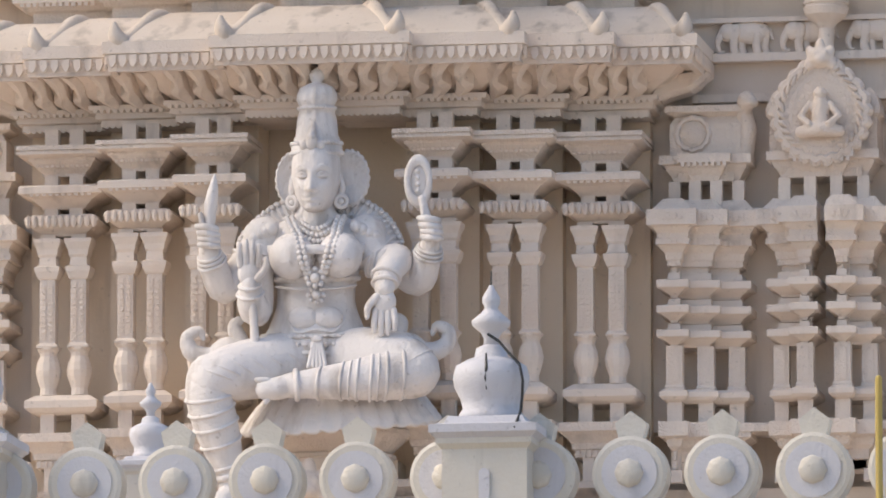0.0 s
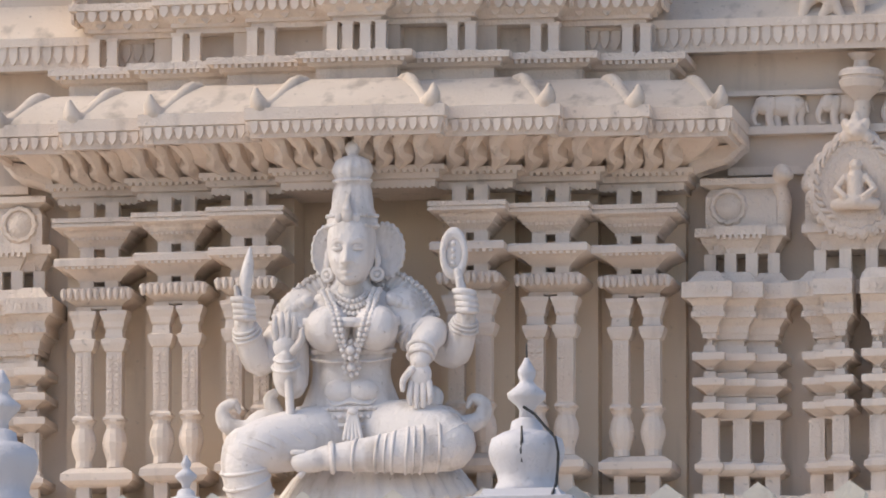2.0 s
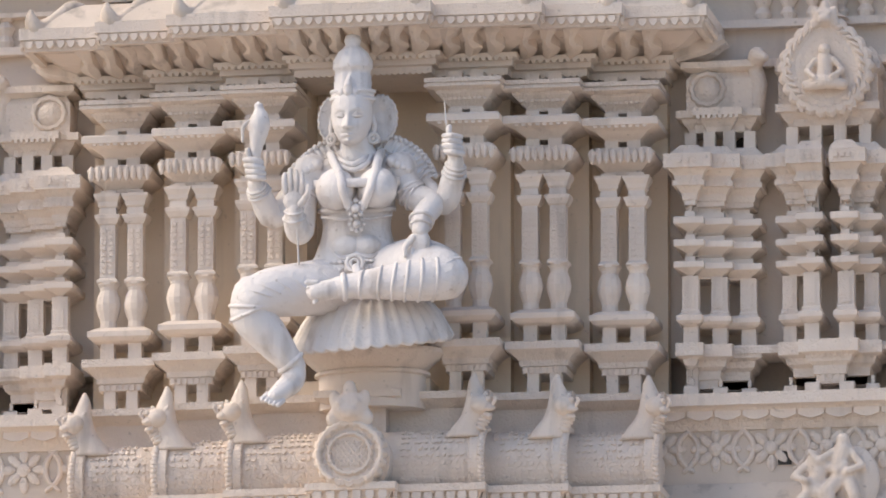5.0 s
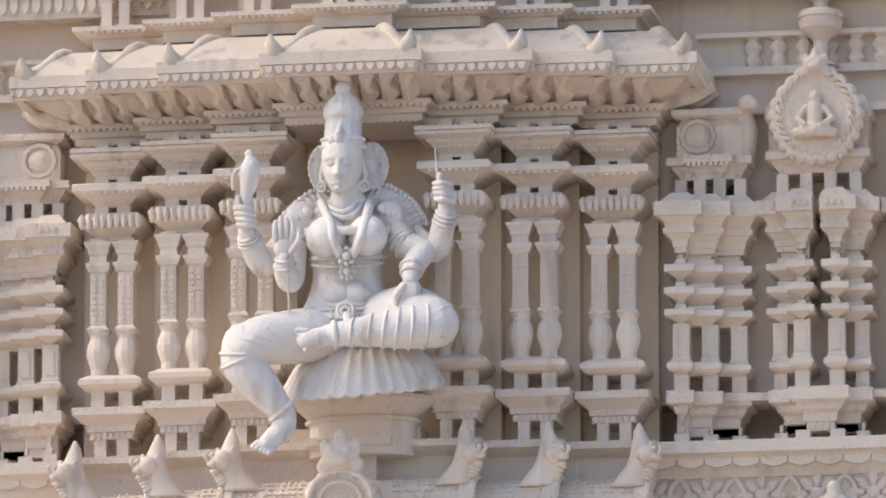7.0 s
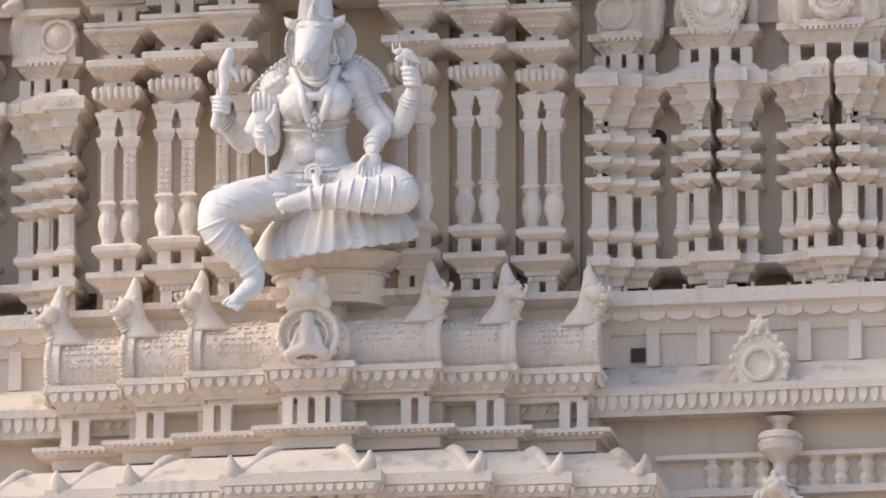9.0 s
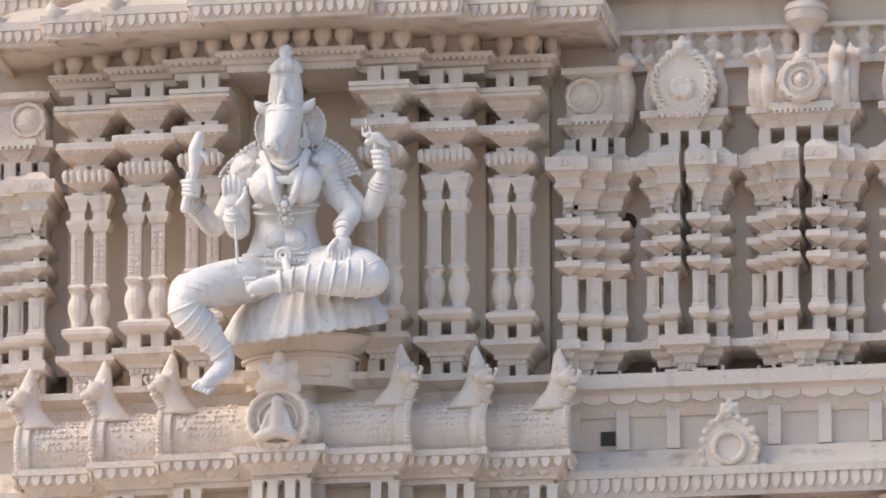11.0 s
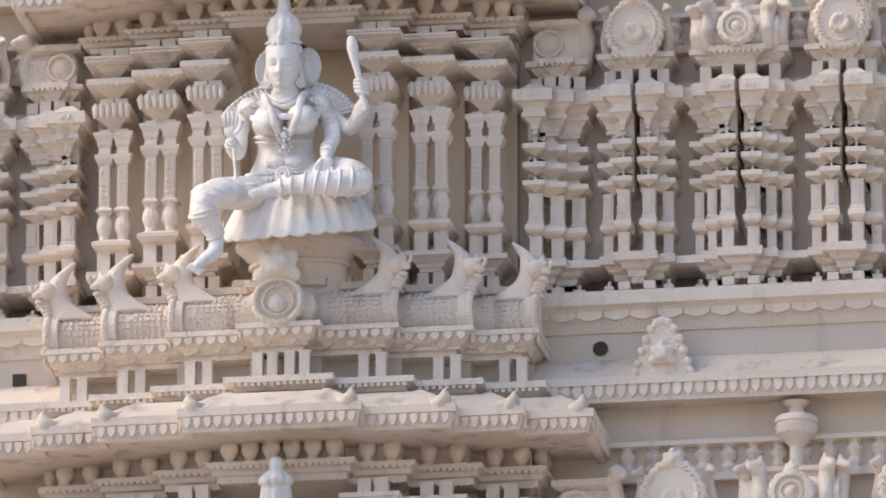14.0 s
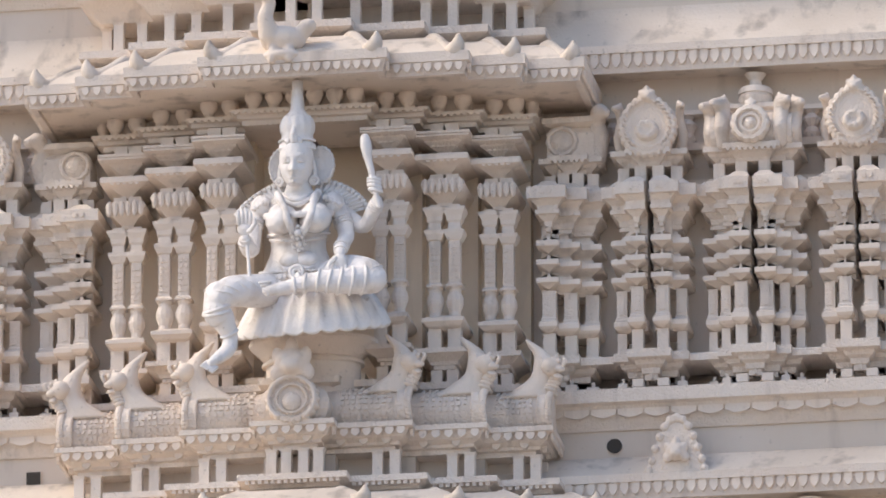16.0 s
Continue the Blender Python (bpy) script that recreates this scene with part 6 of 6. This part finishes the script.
    for v in bm.verts:
        low = min(1.0, max(0.0, (neck - v.co.z) / 0.12))
        v.co.x -= 0.17 * v.co.y * low
        v.co.z += tilt * v.co.y * (0.5 + 0.5 * low)
    ob = link("statue", bm, WHITE, None, True)
    ob.location = (X0, plane(k) - 0.33, w["z"])
    return tagged(ob, w["label"], "statue", "seated statues")


statue(1, dict(z=8.93, tall=1.0, wide=1.0, arm=1.0, leg=1.0, hand=1.0, pleats=32, skirt=0.60, skirt_x=0.16, cloth=0.30, slope=0.05, head=(0.02, 1.30, 1.65, 0.147), top=2.19, knee=(-0.64, 0.31), ankle=(-0.49, -0.32),
               knee2=(0.63, 0.345), calf=0.29, toes=-0.34, up_l=(-0.65, 1.165, -0.55, 0.84), up_r=(0.71, 1.18, 0.63, 0.86), palm=(-0.395, 0.95), giving=(0.43, 0.76),
               label="white seated goddess statue with tall crown and bead garlands"))
statue(2, dict(z=12.965, tall=0.93, wide=0.89, arm=0.84, leg=0.90, hand=0.90, pleats=32, skirt=0.50, skirt_x=0.10, cloth=0.33, slope=0.06, head=(-0.01, 1.235, 1.515, 0.127), top=1.945, knee=(-0.64, 0.31), ankle=(-0.37, -0.14),
               knee2=(0.58, 0.42), calf=0.385, toes=-0.29, up_l=(-0.62, 1.10, -0.51, 0.80), up_r=(0.63, 1.20, 0.55, 0.85), palm=(-0.38, 0.92), giving=(0.405, 0.63),
               label="white seated goddess statue with smooth robes and raised palm"))
statue(3, dict(z=16.57, tall=0.90, wide=0.80, arm=0.70, leg=0.80, hand=0.80, pleats=32, skirt=0.52, skirt_x=0.13, cloth=0.33, slope=0.11, head=(0.015, 1.10, 1.405, 0.115), top=1.85, knee=(-0.61, 0.275), ankle=(-0.365, -0.15),
               knee2=(0.56, 0.345), calf=0.34, toes=-0.235, up_l=(-0.59, 0.94, -0.43, 0.68), up_r=(0.615, 1.06, 0.53, 0.73), palm=(-0.325, 0.86), giving=(0.37, 0.55), snout=True,
               label="white seated statue with an animal snout and tall crown"))
statue(4, dict(z=19.95, tall=0.71, wide=0.74, arm=0.54, leg=0.60, hand=0.64, pleats=26, skirt=0.49, skirt_x=0.10, cloth=0.34, slope=0.04, head=(0.005, 0.945, 1.19, 0.108), top=1.665, knee=(-0.51, 0.25), ankle=(-0.42, -0.03),
               knee2=(0.50, 0.33), calf=0.32, toes=-0.23, up_r=(0.52, 0.91, 0.43, 0.66), palm=(-0.336, 0.695), giving=(0.275, 0.45),
               label="slim white seated statue with a raised club"))

for k, rim, w in ((1, 8.93, 0.50), (2, 12.965, 0.46), (3, 16.57, 0.48), (4, 19.95, 0.42)):
    zb = level(k)["led2_t"] - 0.1
    y = plane(k)
    t = thing("statue_pedestal", (X0 + 0.06, y - 0.06, zb), "round cream plaster pedestal under a statue", "pedestal", "statue pedestals")
    h = rim - zb
    bm = bmesh.new()
    lathe(bm, 0, 0, [(w * 0.72, 0), (w * 0.72, h * 0.56)], 40, 0.62)
    part("drum", bm, PLASTER, t)
    bm = bmesh.new()
    lathe(bm, 0, 0, [(w * 0.72, h * 0.56), (w * 0.78, h * 0.58), (w * 0.78, h * 0.63), (w * 0.73, h * 0.66), (w * 0.82, h * 0.76), (w * 0.98, h * 0.93), (w * 0.98, h)], 40, 0.62)
    part("lotus_moulding", bm, CARVED, t, "flaring lotus moulding")

# the goose on the top eave
bm = bmesh.new()
ball(bm, (0, 0, 0.1), (0.15, 0.11, 0.09), None, 16, 10)
limb(bm, [(-0.08, -0.06, 0.12, 0.07), (-0.10, -0.1, 0.22, 0.05), (-0.07, -0.1, 0.32, 0.042), (-0.09, -0.13, 0.37, 0.05)], 12)
limb(bm, [(-0.09, -0.15, 0.37, 0.03), (-0.13, -0.2, 0.35, 0.012)], 8)
for j in range(4):
    ball(bm, (0.09 + 0.02 * j, 0.0, 0.11 + 0.022 * j), (0.07, 0.07, 0.05), (0, -30, 0), 12, 8)
limb(bm, [(-0.05, -0.05, 0.06, 0.03), (-0.06, -0.08, -0.05, 0.03)])
limb(bm, [(0.05, -0.05, 0.06, 0.03), (0.05, -0.08, -0.05, 0.03)])
ball(bm, (0, -0.02, -0.02), (0.15, 0.1, 0.04))
goose = link("goose_statue", bm, PLASTER, None, True)
goose.location = (X0 - 0.07, plane(4) - 0.47, 21.745)
rm = goose.modifiers.new("fuse", "REMESH")
rm.mode, rm.voxel_size, rm.use_smooth_shade = "VOXEL", 0.012, True
tagged(goose, "small cream plaster goose figure standing on the eave", "statue")
# ---- the parapet of the porch in front ----
PY = -6.0
PX = 1.985     # middle of one disc
PITCH = 0.4965
PZ = 7.893     # disc centre height
R = 0.203
bm = bmesh.new()
box(bm, -9, 13, PY + 0.15, plane(1) + 0.6, -0.2, PZ - R - 0.25)
tagged(link("wall_porch", bm, WALL), "plain plastered porch mass below the parapet", "wall", kind="structure")
t = thing("parapet_wall", (2, PY, PZ - R - 0.25), "low cream parapet wall carrying painted discs", "parapet", kind="structure")
bm = bmesh.new()
box(bm, -11, 11, -0.12, 0.12, -0.6, 0.16)
part("wall_face", bm, YELLOWISH, t)
bm = bmesh.new()
box(bm, -11, 11, -0.15, 0.15, 0.16, 0.24)
part("coping", bm, WHITEWASH, t)


def disc():
    t = thing("parapet_disc", (0, 0, 0), "round white parapet disc with cream rim, boss and pointed cap", "parapet ornament", "parapet discs")
    X = Matrix.Rotation(radians(90), 4, "X")
    bm = bmesh.new()
    lathe(bm, 0, 0, [(R * 0.7, -0.075), (R * 0.94, -0.075), (R, -0.05), (R, 0.1), (R * 0.9, 0.11), (R * 0.7, 0.11)], 36)
    bmesh.ops.transform(bm, matrix=X, verts=bm.verts)
    bmesh.ops.translate(bm, vec=(0, 0.0, 0), verts=bm.verts)
    part("rim", bm, YELLOWISH, t)
    bm = bmesh.new()
    bmesh.ops.create_cone(bm, cap_ends=True, segments=36, radius1=R * 0.74, radius2=R * 0.74, depth=0.03, matrix=Matrix.Translation((0, -0.105, 0)) @ X)
    part("face", bm, WHITEWASH, t, "bluish white painted face")
    bm = bmesh.new()
    rosette(bm, (0, -0.12, 0), 0.075, 8, [(1.0, 0.01), (1.0, -0.012), (0.85, -0.028), (0.5, -0.034), (0.2, -0.04)])
    part("boss", bm, YELLOWISH, t, "cream flower boss", smooth=True)
    bm = bmesh.new()
    o = [(-0.062, 0.0), (0.062, 0.0), (0.085, 0.105), (0.0, 0.17), (-0.085, 0.105)]
    zz = R - 0.03
    a_ = [bm.verts.new((x, -0.06, zz + z)) for x, z in o]
    b_ = [bm.verts.new((x, 0.06, zz + z)) for x, z in o]
    bm.faces.new(a_), bm.faces.new(b_)
    for i in range(5):
        bm.faces.new((a_[i], a_[(i + 1) % 5], b_[(i + 1) % 5], b_[i]))
    part("cap", bm, YELLOWISH, t, "pointed cream cap")
    return t


src = disc()
src.matrix_basis = pose(PX, PY, PZ)
for j in range(-7, 9):
    if j:
        copy_thing(src, pose(PX + PITCH * j, PY, PZ, 0, 0, 0))


def post_finial(px, py, z0, s, cable):
    """A square post with a bulbous dome and a small spire."""
    t = thing("parapet_post", (px, py, z0), "white domed parapet post with a small spire", "post", "parapet posts")
    bm = bmesh.new()
    stack(bm, 0, 0, 0.24 * s, 0.24 * s, [(0, -1.2 * s), (0, -0.06 * s), (0.03 * s, -0.03 * s), (0.03 * s, 0.0)])
    body = part("body", bm, YELLOWISH, t, "cream square post body")
    bm = bmesh.new()
    box(bm, -0.03 * s, 0.03 * s, -0.255 * s, -0.235 * s, -0.45 * s, -0.2 * s)
    bmesh.ops.create_cone(bm, cap_ends=True, segments=16, radius1=0.03 * s, radius2=0.03 * s, depth=0.02 * s, matrix=Matrix.Translation((0, -0.249 * s, -0.2 * s)) @ Matrix.Rotation(radians(90), 4, "X"))
    part("slot", bm, WHITEWASH, body, "small arched slot")
    bm = bmesh.new()
    stack(bm, 0, 0, 0.27 * s, 0.27 * s, [(0, 0), (0.035 * s, 0.03 * s), (0.035 * s, 0.075 * s), (-0.04 * s, 0.09 * s), (-0.06 * s, 0.13 * s)])
    part("cap_slab", bm, WHITEWASH, t)
    bm = bmesh.new()
    lathe(bm, 0, 0, [(0.19 * s, 0.12 * s), (0.18 * s, 0.16 * s), (0.16 * s, 0.19 * s), (0.17 * s, 0.24 * s), (0.205 * s, 0.31 * s), (0.215 * s, 0.37 * s), (0.20 * s, 0.43 * s), (0.14 * s, 0.465 * s), (0.095 * s, 0.48 * s), (0.085 * s, 0.53 * s), (0.05 * s, 0.55 * s)], 28)
    part("dome", bm, WHITEWASH, t, "bulbous white dome", smooth=True)
    bm = bmesh.new()
    lathe(bm, 0, 0, [(0.045 * s, 0.54 * s), (0.04 * s, 0.59 * s), (0.06 * s, 0.62 * s), (0.105 * s, 0.66 * s), (0.11 * s, 0.69 * s), (0.06 * s, 0.73 * s), (0.035 * s, 0.76 * s), (0.05 * s, 0.79 * s), (0.05 * s, 0.82 * s), (0.02 * s, 0.87 * s), (0.012 * s, 0.89 * s)], 16)
    part("spire", bm, WHITEWASH, t, "grey white turned spire", smooth=True)
    if cable:
        bm = bmesh.new()
        limb(bm, [(0, 0, 0.88 * s, 0.006), (0, 0, 0.97 * s, 0.004)], 6)
        part("rod", bm, IRON, t)
        bm = bmesh.new()
        q = [(0.0, -0.1, 0.60), (0.06, -0.1, 0.56), (0.12, -0.13, 0.49), (0.185, -0.15, 0.42), (0.205, -0.16, 0.33), (0.20, -0.15, 0.24), (0.195, -0.17, 0.16), (0.185, -0.24, 0.09), (0.18, -0.3, 0.05)]
        limb(bm, [(x * s, yv * s, z * s, 0.008) for x, yv, z in q], 6)
        part("cable", bm, CABLE, t, "loose black cable")
        bm = bmesh.new()
        limb(bm, [(0.0, -0.175 * s, 0.48 * s, 0.006), (0.006, -0.207 * s, 0.40 * s, 0.009), (0.0, -0.205 * s, 0.34 * s, 0.007), (0.004, -0.19 * s, 0.28 * s, 0.003)], 6)
        part("crack", bm, CABLE, t, "dark crack in the dome")
    return t


post_finial(2.23, PY - 0.12, 8.07, 0.96, True)
post_finial(0.14, PY + 1.0, 8.09, 0.55, False)
post_finial(-0.66, PY - 0.12, 8.07, 0.96, False)
t = thing("yellow_pole", (4.35, PY - 0.3, 0.0), "thin yellow painted pole beside the parapet", "pole")
bm = bmesh.new()
limb(bm, [(0, 0, 0, 0.02), (0, 0, 8.35, 0.02)], 10)
part("shaft", bm, POLE, t)
# ---- small things on the side walls ----
for px, py, pz, w_, rnd in ((2.695, plane(2) + 0.365, 12.31, 0.095, False), (2.079, plane(3) + 0.365, 15.98, 0.10, False), (2.071, plane(4) + 0.365, 19.30, 0.10, True),
                            (-1.678, plane(4) + 0.365, 19.26, 0.10, False), (2.43, plane(2) + 0.615, 14.30, 0.15, True), (2.167, plane(3) + 0.615, 17.43, 0.13, True)):
    drain_hole(px, py, pz, w_, rnd)

# a dancing pair in relief on the wall eave of tier two
bm = bmesh.new()
def dancer(x, s, h):
    ball(bm, (x, -0.03, h * 0.93), h * 0.085)
    limb(bm, [(x, -0.02, h * 0.82, 0.055), (x + s * 0.03, -0.03, h * 0.62, 0.05), (x, -0.02, h * 0.47, 0.062)])
    limb(bm, [(x - 0.03, -0.03, h * 0.45, 0.05), (x + s * 0.10, -0.08, h * 0.26, 0.042), (x + s * 0.03, -0.06, h * 0.02, 0.028)])
    limb(bm, [(x + 0.03, -0.02, h * 0.45, 0.05), (x - s * 0.07, -0.06, h * 0.24, 0.04), (x - s * 0.09, -0.05, h * 0.02, 0.028)])
    limb(bm, [(x + s * 0.06, -0.03, h * 0.78, 0.028), (x + s * 0.15, -0.07, h * 0.66, 0.024), (x + s * 0.2, -0.06, h * 0.78, 0.02)], 8)
    limb(bm, [(x - s * 0.05, -0.03, h * 0.78, 0.028), (x - s * 0.12, -0.05, h * 0.6, 0.024), (x - s * 0.03, -0.09, h * 0.52, 0.02)], 8)
dancer(0.08, -1, 0.50)
dancer(-0.10, 1, 0.40)
ball(bm, (0.13, 0.03, 0.22), (0.17, 0.06, 0.22), None, 20, 12)
couple = link("relief_statue", bm, PLASTER, None, True)
couple.location = (3.0, plane(2) + 0.19, 11.91)
rm = couple.modifiers.new("fuse", "REMESH")
rm.mode, rm.voxel_size, rm.use_smooth_shade = "VOXEL", 0.012, True
tagged(couple, "cream plaster relief of a dancing pair on the eave", "statue")


def roof_gable(px, py, pz, w, h, label, pointed):
    """A small gable ornament that stands on the slope of a wall eave."""
    t = thing("eave_ornament", (px, py, pz), label, "ornament", "eave ornaments")
    bm = bmesh.new()
    o = []
    for j in range(17):
        q = radians(-60 + 300 * j / 16)
        x, z = math.cos(q) * w * 0.5, h * 0.40 + math.sin(q) * h * 0.42
        if pointed:
            u = j / 16
            x = w * 0.5 * math.cos(math.pi * u)
            z = h * (1 - abs(math.cos(math.pi * u)) ** 2.0)
        o.append((x, z))
    a_ = [bm.verts.new((x, -0.05, z)) for x, z in o]
    b_ = [bm.verts.new((x, 0.22, z)) for x, z in o]
    bm.faces.new(a_), bm.faces.new(b_)
    for i in range(len(o)):
        j = (i + 1) % len(o)
        bm.faces.new((a_[i], a_[j], b_[j], b_[i]))
    part("plate", bm, CARVED, t)
    bm = bmesh.new()
    for x, z in o:
        ball(bm, (x * 0.96, -0.05, z), (w * 0.075, 0.022, w * 0.075), None, 8, 6)
    if not pointed:
        ring(bm, (0, -0.06, h * 0.42), w * 0.27, w * 0.06, (90, 0, 0), 20, 6)
    fuse(part("leaf_rim", bm, CARVED, t, "leafy rim", smooth=True), 0.01)
    bm = bmesh.new()
    if pointed:
        crest(bm, (0, -0.07, h * 0.42), w * 0.17)
        ball(bm, (0, -0.03, h * 0.98), (w * 0.06, 0.03, w * 0.09))
    else:
        crest(bm, (0, -0.03, h * 0.9), w * 0.15)
    fuse(part("mask", bm, PLASTER, t, "small lion mask", smooth=True), 0.01)


roof_gable(2.87, plane(3) + 0.17, 15.63, 0.36, 0.50, "round leafy plaster ornament with a crest on the eave", False)
roof_gable(2.50, plane(4) + 0.17, 19.0, 0.40, 0.40, "pointed plaster ornament with a lion mask on the eave", True)
